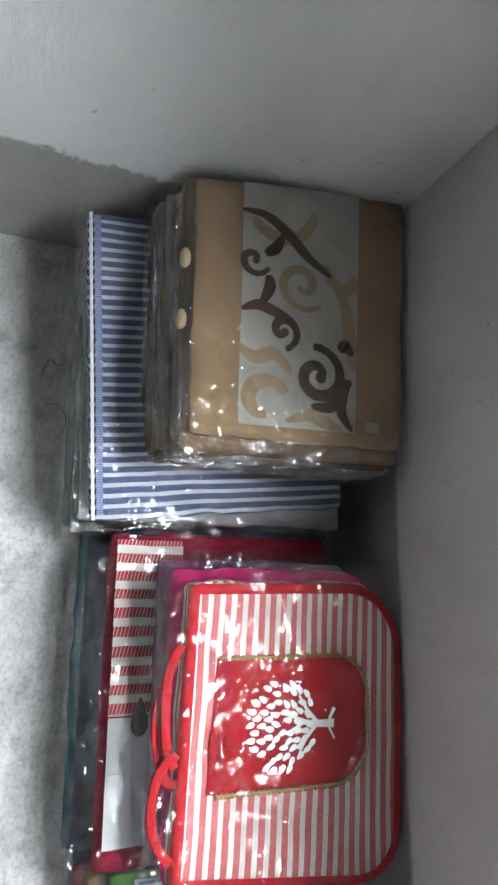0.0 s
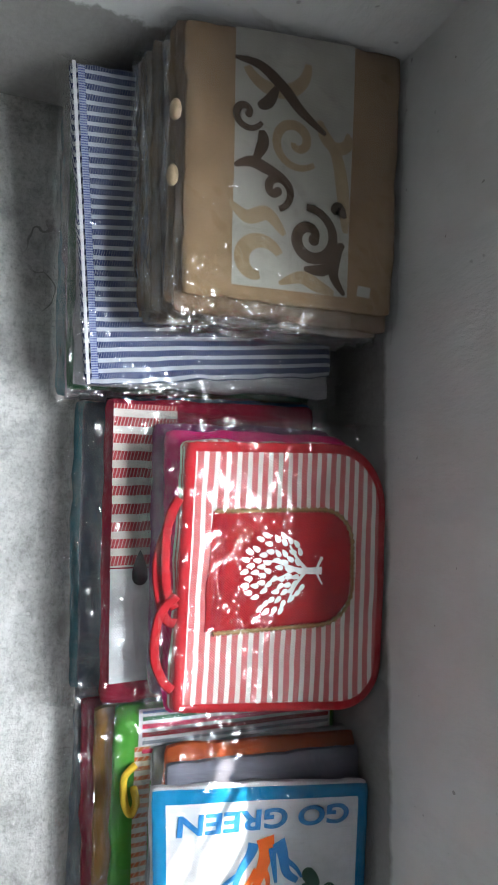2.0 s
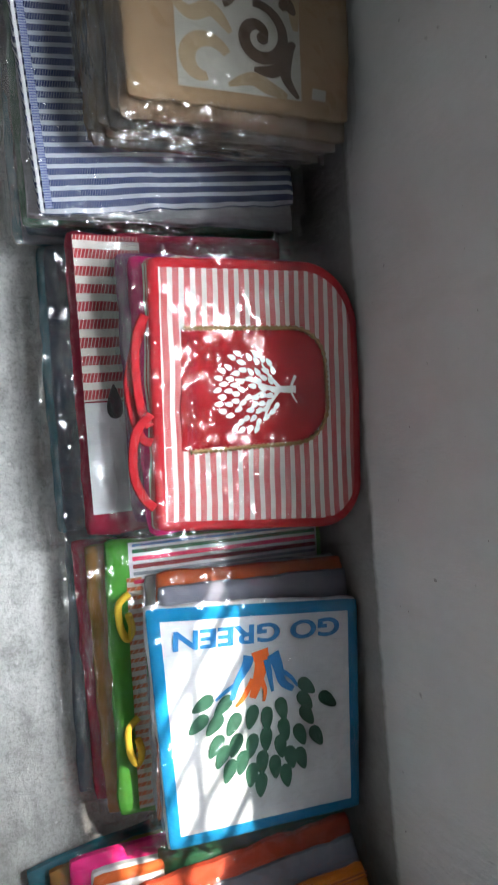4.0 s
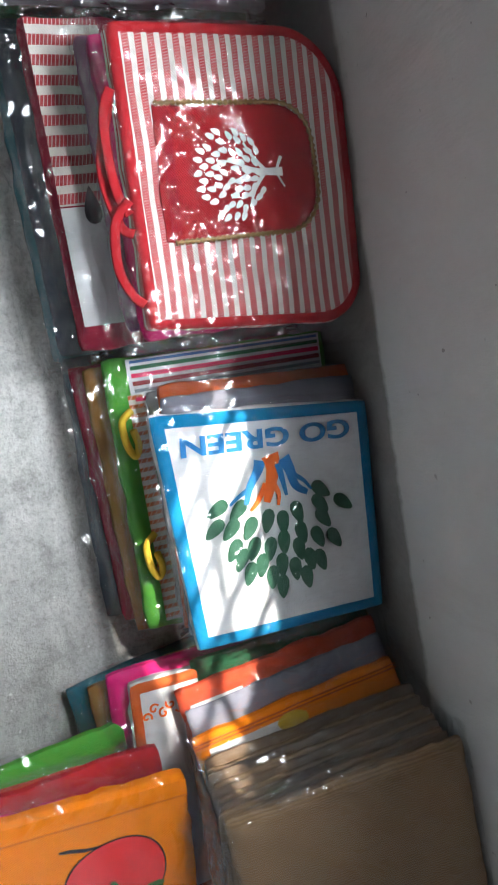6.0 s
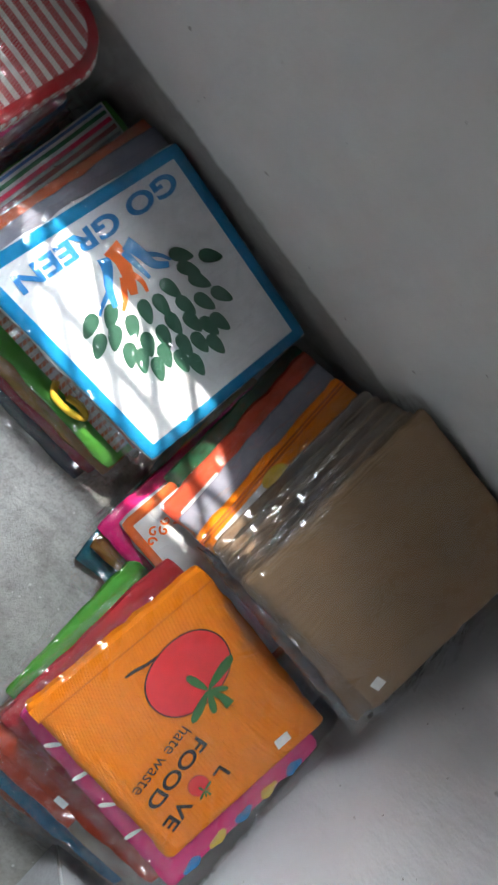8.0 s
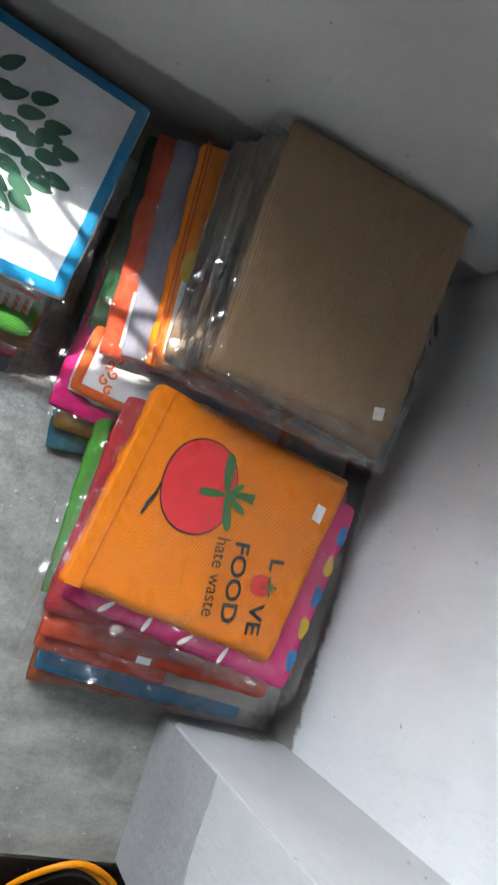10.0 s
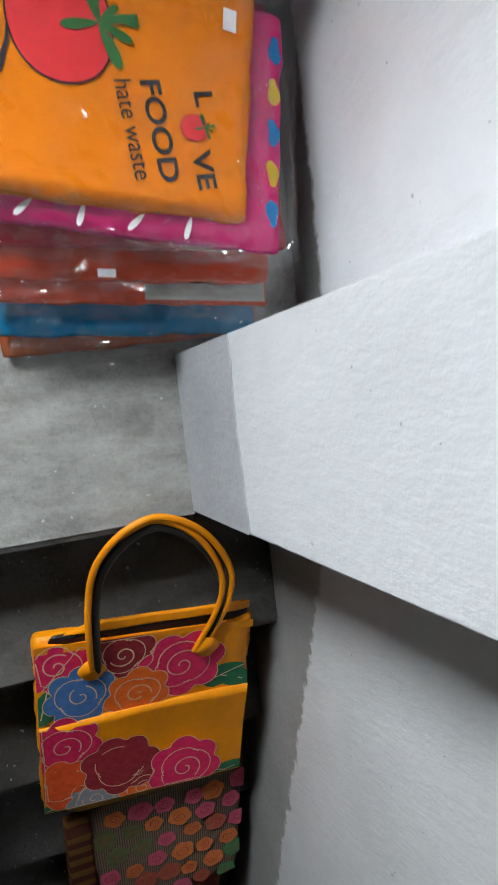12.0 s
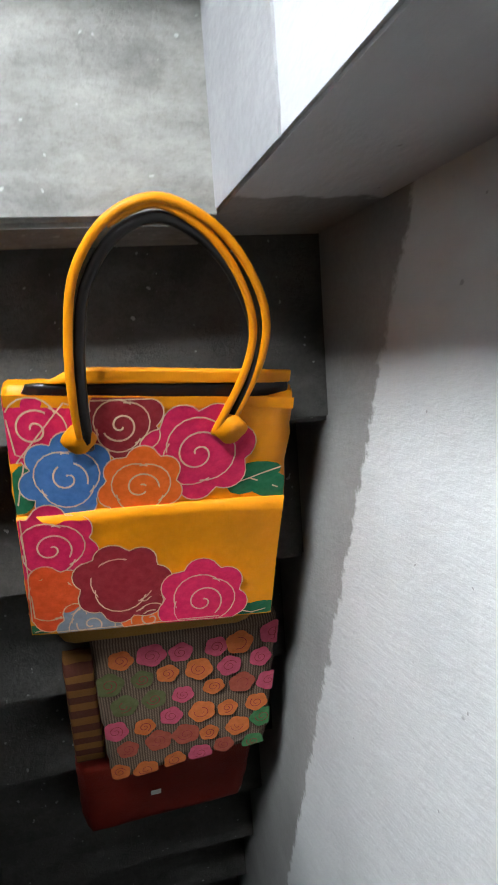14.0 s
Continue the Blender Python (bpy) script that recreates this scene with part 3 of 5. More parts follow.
def rim_frame(bm, c, wide, radii=(0.012,) * 4, off=0.0012, n=24, plump=0.0015):
    """A binding tape round the edge of a cloth."""
    uvl = bm.loops.layers.uv.verify()
    ring_pts = []
    for k in range(4 * n):
        q, f = divmod(k, n)
        f /= n
        a, b = ((f, 0), (1, f), (1 - f, 1), (0, 1 - f))[q]
        ring_pts.append((a, b))
    rows = []
    for a, b in ring_pts:
        row = []
        for k, h in ((0.0, -0.004), (0.25, plump), (0.75, plump), (1.0, 0.0)):
            aa = wide * k + a * (c.w - 2 * wide * k)
            bb = wide * k + b * (c.d - 2 * wide * k)
            rr = [max(0.0, r - wide * k) for r in radii]
            lo, hi_a, hi_b = wide * k, c.w - 2 * wide * k, c.d - 2 * wide * k
            x2, y2 = soft_square(aa - lo, bb - lo, hi_a, hi_b, rr)
            v = bm.verts.new(c.pt((x2 + lo) / c.w, (y2 + lo) / c.d, off + h))
            row.append((v, (x2, y2)))
        rows.append(row)
    for k in range(len(rows)):
        r1, r2 = rows[k], rows[(k + 1) % len(rows)]
        for q in range(3):
            f = bm.faces.new((r1[q][0], r2[q][0], r2[q + 1][0], r1[q + 1][0]))
            for lp, uvv in zip(f.loops, (r1[q][1], r2[q][1], r2[q + 1][1], r1[q + 1][1])):
                lp[uvl].uv = uvv
    return bm


def rect(x0, x1, y0, y1, z, dz=(0, 0, 0, 0), turn=0.0, **kw):
    """A roughly level cloth; dz raises its corners, turn in degrees."""
    mx, my = (x0 + x1) / 2, (y0 + y1) / 2
    ca, sa = math.cos(radians(turn)), math.sin(radians(turn))
    pts = []
    for (x, y), h in zip(((x0, y0), (x1, y0), (x1, y1), (x0, y1)), dz):
        pts.append((mx + (x - mx) * ca - (y - my) * sa, my + (x - mx) * sa + (y - my) * ca, z + h))
    return Cloth(*pts, **kw)


def loose_end(c, side, a, b, length, seed):
    """The open, crumpled end of a clear sleeve standing out from one side of a folded piece."""
    bm = bmesh.new()
    n, m = 30, 7
    ux, uy = (c.c[1] - c.c[0]).normalized(), (c.c[3] - c.c[0]).normalized()
    out = {"s0": -ux, "s1": ux, "t0": -uy, "t1": uy}[side]
    rows = []
    for j in range(m + 1):
        row = []
        for i in range(n + 1):
            f, g = a + (b - a) * i / n, j / m
            st = {"s0": (0.0, f), "s1": (1.0, f), "t0": (f, 0.0), "t1": (f, 1.0)}[side]
            p = c.flat(*st)
            q = p * 26 + Vector((seed, g * 1.2, seed * 0.7))
            ln = length * (0.75 + 0.5 * noise.noise(p * 9 + Vector((seed, 0, 3))))
            lump = 0.024 * (1 - abs(noise.noise(q)) * 2.2) * min(1, g * 2.5) + 0.008 * noise.noise(q * 2.3)
            p = p + out * (ln * g - 0.004) + c.n * (0.003 + lump - 0.006) - Vector((0, 0, 0.30 * ln * g * g))
            p.z = max(p.z, 0.003 + 0.002 * abs(noise.noise(q)))
            row.append(bm.verts.new(p))
        rows.append(row)
    for j in range(m):
        for i in range(n):
            bm.faces.new((rows[j][i], rows[j][i + 1], rows[j + 1][i + 1], rows[j + 1][i]))
    return bm


def packed(c, thick, material, label, group, category="tote bag", name="packed_bag", radii=0.007, sleeve=True,
           grow=(0.015, 0.015, 0.015, 0.015), seed=0.0, n=16, fn=22, amp=0.006, drop=None, plies=3, lift=0.003, flare=0.012, ends=1.0):
    """One folded bag in its clear sleeve, lying in a pile."""
    base = c.flat(0.5, 0.5) - c.n * thick
    ob = thing(name, base, label, category, group)
    body = part("body", pad(c, thick, radii, n=n, plies=plies), material, ob)
    if sleeve:
        part("sleeve", film(c, grow, lift=lift, drop=drop or thick * 1.1, amp=amp, n=fn, seed=seed, flare=flare), FILM, ob, "crumpled clear plastic sleeve", smooth=False)
        rn = random.Random(seed * 7.7)
        for side in ("t0", "s0", "s1"):
            wide = side == "t0"
            if rn.random() < (0.9 if wide else 0.55) * ends:
                a = rn.uniform(0.0, 0.12 if wide else 0.4)
                b = rn.uniform(0.82, 1.0) if wide else a + rn.uniform(0.3, 0.6)
                part("sleeve_end", loose_end(c, side, a, b, rn.uniform(0.022, 0.048), seed), FILM, ob, "loose crumpled end of the clear sleeve", smooth=False)
    return ob, body

# ---- the setting: a stair landing between three walls ----
XA, XC, YB, EDGE, BACK, CEIL = -0.748, 1.645, 0.672, -0.68, -3.4, 2.65
GOING, RISE, STEPS = 0.30, 0.18, 8
LOW = -RISE * (STEPS + 1)

floor_bm = box(bmesh.new(), XA, 1.388, EDGE, YB, -0.16, 0.0)
edge_geom = [e for e in floor_bm.edges if all(abs(v.co.y - EDGE) < 1e-5 and abs(v.co.z) < 1e-5 for v in e.verts)]
bmesh.ops.bevel(floor_bm, geom=edge_geom, offset=0.012, segments=3, affect="EDGES")
box(floor_bm, 1.388, XC, -0.40, YB, -0.16, 0.0)
structure("floor", floor_bm, M_FLOOR, "worn grey cement landing with cracks and stains")

stairs = tagged(new("stairs"), "bare cement steps going down from the landing, coloured as in shade", kind="structure")
stairs.location = (1.0, EDGE, -RISE)
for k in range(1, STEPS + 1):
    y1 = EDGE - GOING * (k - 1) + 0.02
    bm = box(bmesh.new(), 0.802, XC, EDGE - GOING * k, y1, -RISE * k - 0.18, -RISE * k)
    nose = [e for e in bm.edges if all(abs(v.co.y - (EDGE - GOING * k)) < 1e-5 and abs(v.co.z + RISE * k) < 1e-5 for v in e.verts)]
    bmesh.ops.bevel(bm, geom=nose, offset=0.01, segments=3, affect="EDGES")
    part("step", bm, M_STEP_SHADED, stairs, smooth=False)
structure("floor_side", box(bmesh.new(), XA, 0.70, BACK, EDGE - 0.002, -0.16, 0.0), M_FLOOR, "grey cement floor going on beside the stairs")
structure("floor_below", box(bmesh.new(), 0.80, XC, BACK, EDGE - GOING * STEPS, LOW - 0.1, LOW), M_STEP_SHADED, "cement floor at the foot of the stairs, coloured as in shade")

# wall behind the goods, with the barred window opening well above them
bm = bmesh.new()
box(bm, XA - 0.15, WIN_X0, YB, YB + 0.19, -0.16, CEIL)
box(bm, WIN_X1, XC + 0.15, YB, YB + 0.19, -0.16, CEIL)
box(bm, WIN_X0, WIN_X1, YB, YB + 0.19, -0.16, WIN_Z0)
box(bm, WIN_X0, WIN_X1, YB, YB + 0.19, WIN_Z1, CEIL)
structure("wall_north", bm, M_WALL, "white distempered wall, bare grey cement at its foot")
structure("wall_west", box(bmesh.new(), XA - 0.15, XA, BACK, YB, LOW, CEIL), M_WALL_A, "white wall with a ragged grey cement band at the foot")
structure("wall_east", box(bmesh.new(), XC, XC + 0.15, -0.55, YB, -0.16, CEIL), M_WALL_C, "white wall with a ragged cement line at the floor")
structure("wall_stair", box(bmesh.new(), XC - 0.045, XC + 0.15, BACK, -0.551, LOW, CEIL), M_WALL_S, "white stair wall with a sloping band of bare cement")
# added out of view: south wall, spine wall and ceiling that hold down fill light
structure("wall_south", box(bmesh.new(), XA - 0.15, XC + 0.15, BACK - 0.15, BACK, LOW, CEIL), M_UNSEEN_DARK, "unseen closing wall, kept dark to limit bounced light")
structure("wall_spine", box(bmesh.new(), 0.70, 0.80, BACK, EDGE - 0.02, LOW, CEIL), M_UNSEEN_DARK, "unseen wall beside the stairs, kept dark to limit bounced light")
structure("ceiling", box(bmesh.new(), XA - 0.15, XC + 0.15, BACK - 0.15, YB + 0.15, CEIL, CEIL + 0.12), M_UNSEEN_DARK, "unseen ceiling, kept dark to limit bounced light")
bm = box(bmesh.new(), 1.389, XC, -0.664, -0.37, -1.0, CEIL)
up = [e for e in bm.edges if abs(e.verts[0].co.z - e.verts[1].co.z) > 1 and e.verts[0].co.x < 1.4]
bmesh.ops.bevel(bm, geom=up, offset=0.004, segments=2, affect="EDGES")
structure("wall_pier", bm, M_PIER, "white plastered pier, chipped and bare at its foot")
foot = bmesh.new()
cols = []
for k in range(25):
    y = -0.662 + 0.290 * k / 24
    top = 0.285 + 0.010 * noise.noise(Vector((y * 9, 3, 1))) + 0.004 * noise.noise(Vector((y * 40, 1, 5)))
    cols.append([foot.verts.new((x, y, z)) for x, z in ((1.389, 0.0), (1.386, 0.0), (1.386, top), (1.389, top))])
for a, d in zip(cols, cols[1:]):
    for q in range(3):
        foot.faces.new((a[q], a[q + 1], d[q + 1], d[q]))
bmesh.ops.recalc_face_normals(foot, faces=foot.faces)
structure("baseboard", foot, M_FOOT, "smooth grey cement skim along the foot of the pier")

window = tagged(new("window_1"), "iron-barred window opening", kind="structure")
window.location = (cx, YB + 0.1, cz)
for k in range(7):
    x = WIN_X0 + (k + 0.5) * (WIN_X1 - WIN_X0) / 7
    part("bar", tube(bmesh.new(), [(x, YB + 0.11, WIN_Z0), (x + 0.001, YB + 0.11, WIN_Z1)], 0.008), IRON, window)
for z in (WIN_Z0 + 0.06, WIN_Z0 + 0.12, WIN_Z0 + 0.50):
    part("crossbar", bevel(box(bmesh.new(), WIN_X0, WIN_X1, YB + 0.095, YB + 0.101, z - 0.015, z + 0.015), 0.001, 1), IRON, window)

# ---- pile of blue striped bags with tan ones on it, in the corner ----
G_BLUE, G_TAN = "pile of striped bags", "pile of tan scroll bags"
blue_mats = [(TEAL, "teal"), (GREYBLUE, "grey"), (NAVY, "slate"), (GREEN_DK, "dark green"), (GREY, "grey")]
z = 0.0
for k in range(5):
    mat, word = blue_mats[k]
    j = random.uniform
    c = rect(-0.735 + j(0, .015), -0.155 - j(0, .02), 0.135 + j(-.02, .015), 0.61 + j(-.01, .02), z + 0.036, amp=0.006, freq=9.0, seed=k * 3.1)
    packed(c, 0.033, mat, word + " folded cotton bag in clear plastic, low in a pile", G_BLUE, seed=k + 0.3, grow=(0.01, 0.015, 0.022, 0.01), fn=26, drop=0.028)
    z += 0.036
c = Cloth((-0.70, 0.120, 0.222), (-0.168, 0.160, 0.187), (-0.214, 0.622, 0.195), (-0.745, 0.60, 0.222), amp=0.002, seed=4.0)
ob, body = packed(c, 0.020, BLUESTR, "blue and white striped woven bag in clear plastic", G_BLUE, seed=1.2, fn=32, amp=0.006, drop=0.035, n=22, grow=(0.005, 0.02, 0.02, 0.02))
bm = bmesh.new()
patch(bm, c, 0.0, 1.0, 0.002, 0.014, 0.0012, 16)
part("white_selvedge", bm, WHITE, ob)
bm = bmesh.new()
patch(bm, c, 0.012, 0.985, 0.020, 0.044, 0.0013, 16)
part("blue_edge_stripe", bm, fabric("blue_edge_weave", (0.42, 0.46, 0.62), bands=(0.0042, 0.5), band_col=(0.05, 0.08, 0.27), axis=0, dash=0.004), ob)

z = 0.205
for k in range(11):
    j = random.uniform
    lean = 0.008 * k
    c = rect(-0.735 + j(0, .012), -0.262 - j(0, .03), 0.232 + lean * 0.4 + j(-.01, .012), 0.645 + j(-.012, .012), z + 0.014, turn=j(-1.6, 1.6), amp=0.006, freq=9.0, seed=k * 1.9 + 0.4)
    packed(c, 0.012, TAN_DK if k % 3 else TAN, "tan jute bag folded flat in clear plastic", G_TAN, seed=k + 5.3, grow=(0.01, 0.02, 0.012, 0.008), fn=24, drop=0.014, plies=2)
    z += 0.0125
c = Cloth((-0.715, 0.275, 0.372), (-0.290, 0.276, 0.360), (-0.292, 0.645, 0.362), (-0.752, 0.662, 0.380), amp=0.003, seed=2.0)
ob, body = packed(c, 0.012, TAN, "tan jute bag printed with brown and cream scrolls, in clear plastic", G_TAN, seed=9.1, fn=30, amp=0.005, drop=0.05, n=22, grow=(0.0, 0.022, 0.012, 0.006), lift=0.005)
s_a, t_a = c.st(-0.70, 0.353)
s_b, t_b = c.st(-0.312, 0.556)
bm = bmesh.new()
patch(bm, c, 0.0, s_b, t_a, t_b, 0.0012, 14)
part("cream_panel", bm, CREAM, ob, "cream printed panel")
# scrollwork
dark_scrolls = [
    (spiral(-0.402, 0.487, 0.050, 1.35, 3.3, -1), 0.016),
    (spiral(-0.470, 0.424, 0.030, 1.1, 0.2, 1), 0.012),
    (spiral(-0.585, 0.372, 0.028, 1.0, 1.2, -1), 0.010),
]
for pts, w in dark_scrolls:
    bm = bmesh.new()
    n = len(pts)
    stroke(bm, c, pts, [w * (0.35 + 0.9 * math.sin(math.pi * (0.12 + 0.85 * k / n)) ** 0.8) for k in range(n)], 0.0024)
    part("scroll", bm, I_BROWN, ob)
    ex, ey = pts[-1]
    bm = bmesh.new()
    poly(bm, c, [(ex + w * 0.62 * math.cos(a), ey + w * 0.62 * math.sin(a)) for a in (k * 0.52 for k in range(12))], 0.0028)
    part("scroll_eye", bm, I_BROWN, ob)
dark_lines = [
    [(-0.672, 0.352), (-0.668, 0.395), (-0.640, 0.435), (-0.605, 0.470), (-0.578, 0.512)],
    [(-0.640, 0.425), (-0.612, 0.410), (-0.600, 0.392)],
    [(-0.497, 0.352), (-0.508, 0.380), (-0.500, 0.410), (-0.490, 0.440)],
    [(-0.508, 0.384), (-0.540, 0.400), (-0.562, 0.398)],
    [(-0.315, 0.550), (-0.345, 0.530), (-0.385, 0.536), (-0.400, 0.548)],
    [(-0.445, 0.552), (-0.460, 0.538), (-0.450, 0.528)],
    [(-0.350, 0.475), (-0.352, 0.510), (-0.372, 0.532)],
]
for pts in dark_lines:
    sm = smooth_line([(x, y, 0) for x, y in pts], 7)
    n = len(sm)
    bm = bmesh.new()
    stroke(bm, c, [(p.x, p.y) for p in sm], [0.003 + 0.017 * math.sin(math.pi * (0.05 + 0.9 * k / n)) for k in range(n)], 0.0021)
    part("scroll_stem", bm, I_BROWN, ob)
taupe = [
    (spiral(-0.555, 0.458, 0.046, 1.3, 0.8, -1), 0.014),
    (spiral(-0.585, 0.545, 0.045, 0.55, 4.4, 1), 0.018),
    (spiral(-0.690, 0.425, 0.060, 0.42, 5.2, 1, 0.9), 0.020),
    (spiral(-0.350, 0.395, 0.040, 0.7, 2.0, 1, 0.5), 0.022),
]
for pts, w in taupe:
    bm = bmesh.new()
    n = len(pts)
    stroke(bm, c, pts, [w * (0.4 + 0.8 * math.sin(math.pi * (0.1 + 0.85 * k / n))) for k in range(n)], 0.0018)
    part("pale_scroll", bm, I_TAUPE, ob)
for pts in ([(-0.60, 0.50), (-0.54, 0.535), (-0.47, 0.548), (-0.42, 0.552)], [(-0.44, 0.345), (-0.42, 0.375), (-0.43, 0.41), (-0.40, 0.44)],
            [(-0.32, 0.43), (-0.335, 0.47), (-0.325, 0.50), (-0.315, 0.53)]):
    sm = smooth_line([(x, y, 0) for x, y in pts], 7)
    n = len(sm)
    bm = bmesh.new()
    stroke(bm, c, [(p.x, p.y) for p in sm], [0.002 + 0.022 * math.sin(math.pi * (0.05 + 0.9 * k / n)) for k in range(n)], 0.0017)
    part("pale_leaf", bm, I_TAUPE, ob)
bm = bmesh.new()
poly(bm, c, [(-0.335, 0.577), (-0.317, 0.574), (-0.315, 0.598), (-0.333, 0.602)], 0.002)
part("sticker", bm, CREAM, ob, "small faded paper sticker")
for x, y in ((-0.575, 0.262), (-0.470, 0.258)):
    bm = bmesh.new()
    bmesh.ops.create_uvsphere(bm, u_segments=12, v_segments=8, radius=0.013)
    bmesh.ops.scale(bm, vec=(1.3, 0.7, 0.9), verts=bm.verts)
    for v in bm.verts:
        v.co *= 1 + 0.15 * noise.noise(v.co * 90)
    bmesh.ops.translate(bm, vec=(x, y, 0.352), verts=bm.verts)
    part("tuft", bm, TUFT, ob, "tan fabric tuft at the side")

# ---- pile of red bags ----
G_RED = "pile of red bags"
rows = [  # x0, x1, y0, y1, top, cloth, words, corner radius
    (-0.160, 0.372, 0.165, 0.60, 0.040, TEAL, "teal cotton bag in clear plastic, at the bottom of a pile", 0.015),
    (-0.155, 0.365, 0.175, 0.61, 0.080, NAVY, "slate cotton bag in clear plastic, low in a pile", 0.015),
    (-0.165, 0.360, 0.236, 0.62, 0.120, BLUE, "blue cotton bag in clear plastic, low in a pile", 0.015),
    (-0.150, 0.365, 0.200, 0.60, 0.172, CRIMSON, "red striped bag with a black leaf print in clear plastic", 0.015),
    (-0.105, 0.350, 0.275, 0.64, 0.212, PURPLE, "purple cotton bag in clear plastic", 0.06),
    (-0.090, 0.368, 0.288, 0.65, 0.248, PINK, "bright pink cotton bag in clear plastic", 0.06),
]
for k, (x0, x1, y0, y1, top, mat, words, rad) in enumerate(rows):
    c = rect(x0, x1, y0, y1, top, dz=(0.004, -0.004, -0.004, 0.004), amp=0.006, freq=9.0, seed=20 + k * 1.3)
    ob, body = packed(c, 0.034, mat, words, G_RED, radii=(0.012, 0.012, rad, rad), seed=k + 20.5, fn=30 if k == 3 else 26, amp=0.011 if k == 3 else 0.008,
                      drop=0.030, grow=(0.015, 0.02, 0.040 if k in (0, 3) else 0.022, 0.025), flare=0.016)
    if k == 3:
        bm = bmesh.new()
        patch(bm, c, 0.02, 0.56, 0.02, 0.30, 0.002, 14)
        part("striped_cloth", bm, REDSTR2, ob, "red and white bar-striped cloth")
        bm = bmesh.new()
        patch(bm, c, 0.565, 0.93, 0.02, 0.30, 0.002, 10)
        part("white_panel", bm, WHITE, ob, "plain white panel")
        bm = bmesh.new()
        poly(bm, c, [(0.140 + 0.030 * math.cos(a), 0.258 + 0.012 * math.sin(a) + 0.004 * math.sin(2 * a)) for a in (q * 0.449 for q in range(14))], 0.0034)
        part("printed_leaf", bm, I_BLACK, ob, "black printed leaf")
c = Cloth((-0.068, 0.295, 0.318), (0.356, 0.288, 0.274), (0.393, 0.666, 0.282), (-0.073, 0.672, 0.305), amp=0.003, seed=31.0)
RR = (0.012, 0.012, 0.085, 0.11)
ob, body = packed(c, 0.030, REDSTR, "striped red and white bag with tree-printed pocket, in clear plastic", G_RED, radii=RR, seed=30.4, fn=34, amp=0.010,
                  drop=0.045, n=24, grow=(0.03, 0.03, 0.03, 0.008), lift=0.006)
bm = bmesh.new()
rim_frame(bm, c, 0.016, RR)
part("red_binding", bm, RED, ob, "red binding tape")
# pocket: square at the mouth, rounded at the far end
def pocket_outline(grow=0.0):
    x0, x1, y0, y1, r = 0.042 - grow, 0.232 + grow, 0.345 - grow * 0.2, 0.598 + grow, 0.062
    pts = [(x0, y0)]
    pts += [(x0 + r - r * math.cos(a), y1 - r + r * math.sin(a)) for a in (k * math.pi / 16 for k in range(9))]
    pts += [(x1 - r + r * math.sin(a), y1 - r + r * math.cos(a)) for a in (k * math.pi / 16 for k in range(9))]
    return pts + [(x1, y0)]
pc = Cloth(c.pt(*c.st(0.042, 0.345), 0.003), c.pt(*c.st(0.232, 0.335), 0.003), c.pt(*c.st(0.232, 0.598), 0.003), c.pt(*c.st(0.042, 0.598), 0.003), amp=0.001, seed=3)
pocket = part("pocket", pad(pc, 0.004, (0.003, 0.003, 0.062, 0.062), n=14, roll=0.008, plies=1), RED, ob, "red cotton pocket")
braid = pocket_outline(0.002)
dense = []
for a, b in zip(braid, braid[1:]):
    m = max(2, int(math.hypot(b[0] - a[0], b[1] - a[1]) / 0.0042))
    dense += [(a[0] + (b[0] - a[0]) * q / m, a[1] + (b[1] - a[1]) * q / m) for q in range(m)]
bm = bmesh.new()
tube(bm, [c.pt(*c.st(x, y), 0.005) for x, y in dense], [0.0018 + 0.0034 * (k % 2) for k in range(len(dense))], 6)
part("braid", bm, I_GOLD, pocket, "brown and gilt braid edging")
for dy in (0.008, 0.014, 0.020):
    bm = bmesh.new()
    stroke(bm, pc, [(0.05 + 0.175 * k / 8, 0.346 + dy - 0.008 * k / 8) for k in range(9)], 0.0016, 0.0012)
    part("stitching", bm, CRIMSON, pocket)
# white tree: trunk towards the rounded end, boughs and leaves towards the mouth
tree_lines = [
    ([(0.143, 0.540), (0.142, 0.515), (0.140, 0.495), (0.132, 0.472)], 0.011),
    ([(0.142, 0.512), (0.120, 0.492), (0.098, 0.478)], 0.006),
    ([(0.141, 0.510), (0.165, 0.490), (0.186, 0.480)], 0.006),
    ([(0.138, 0.490), (0.150, 0.465), (0.158, 0.440)], 0.004),
    ([(0.134, 0.478), (0.125, 0.455), (0.122, 0.430)], 0.004),
    ([(0.120, 0.540), (0.143, 0.530), (0.166, 0.541)], 0.005),
]
for pts, w in tree_lines:
    sm = smooth_line([(x, y, 0) for x, y in pts], 5)
    bm = bmesh.new()
    stroke(bm, pc, [(p.x, p.y) for p in sm], [w * (1.2 - 0.7 * k / len(sm)) for k in range(len(sm))], 0.0018)
    part("printed_bough", bm, I_WHITE, pocket)


def leaf_shape(x, y, ang, ln, wd, n=10):
    out = []
    for k in range(n):
        a = 2 * math.pi * k / n
        u, v = math.cos(a) * ln / 2, math.sin(a) * wd / 2 * (1 - 0.35 * math.cos(a))
        out.append((x + u * math.cos(ang) - v * math.sin(ang), y + u * math.sin(ang) + v * math.cos(ang)))
    return out


rnd = random.Random(5)
placed = []
for _ in range(900):
    a, r = rnd.uniform(0, 6.283), 0.066 * math.sqrt(rnd.random())
    x, y = 0.143 + r * math.cos(a) * 1.0, 0.452 + r * math.sin(a) * 0.85
    if y > 0.50 and abs(x - 0.143) < 0.02:
        continue
    if all(math.hypot(x - p, y - q) > 0.0112 for p, q in placed):
        placed.append((x, y))
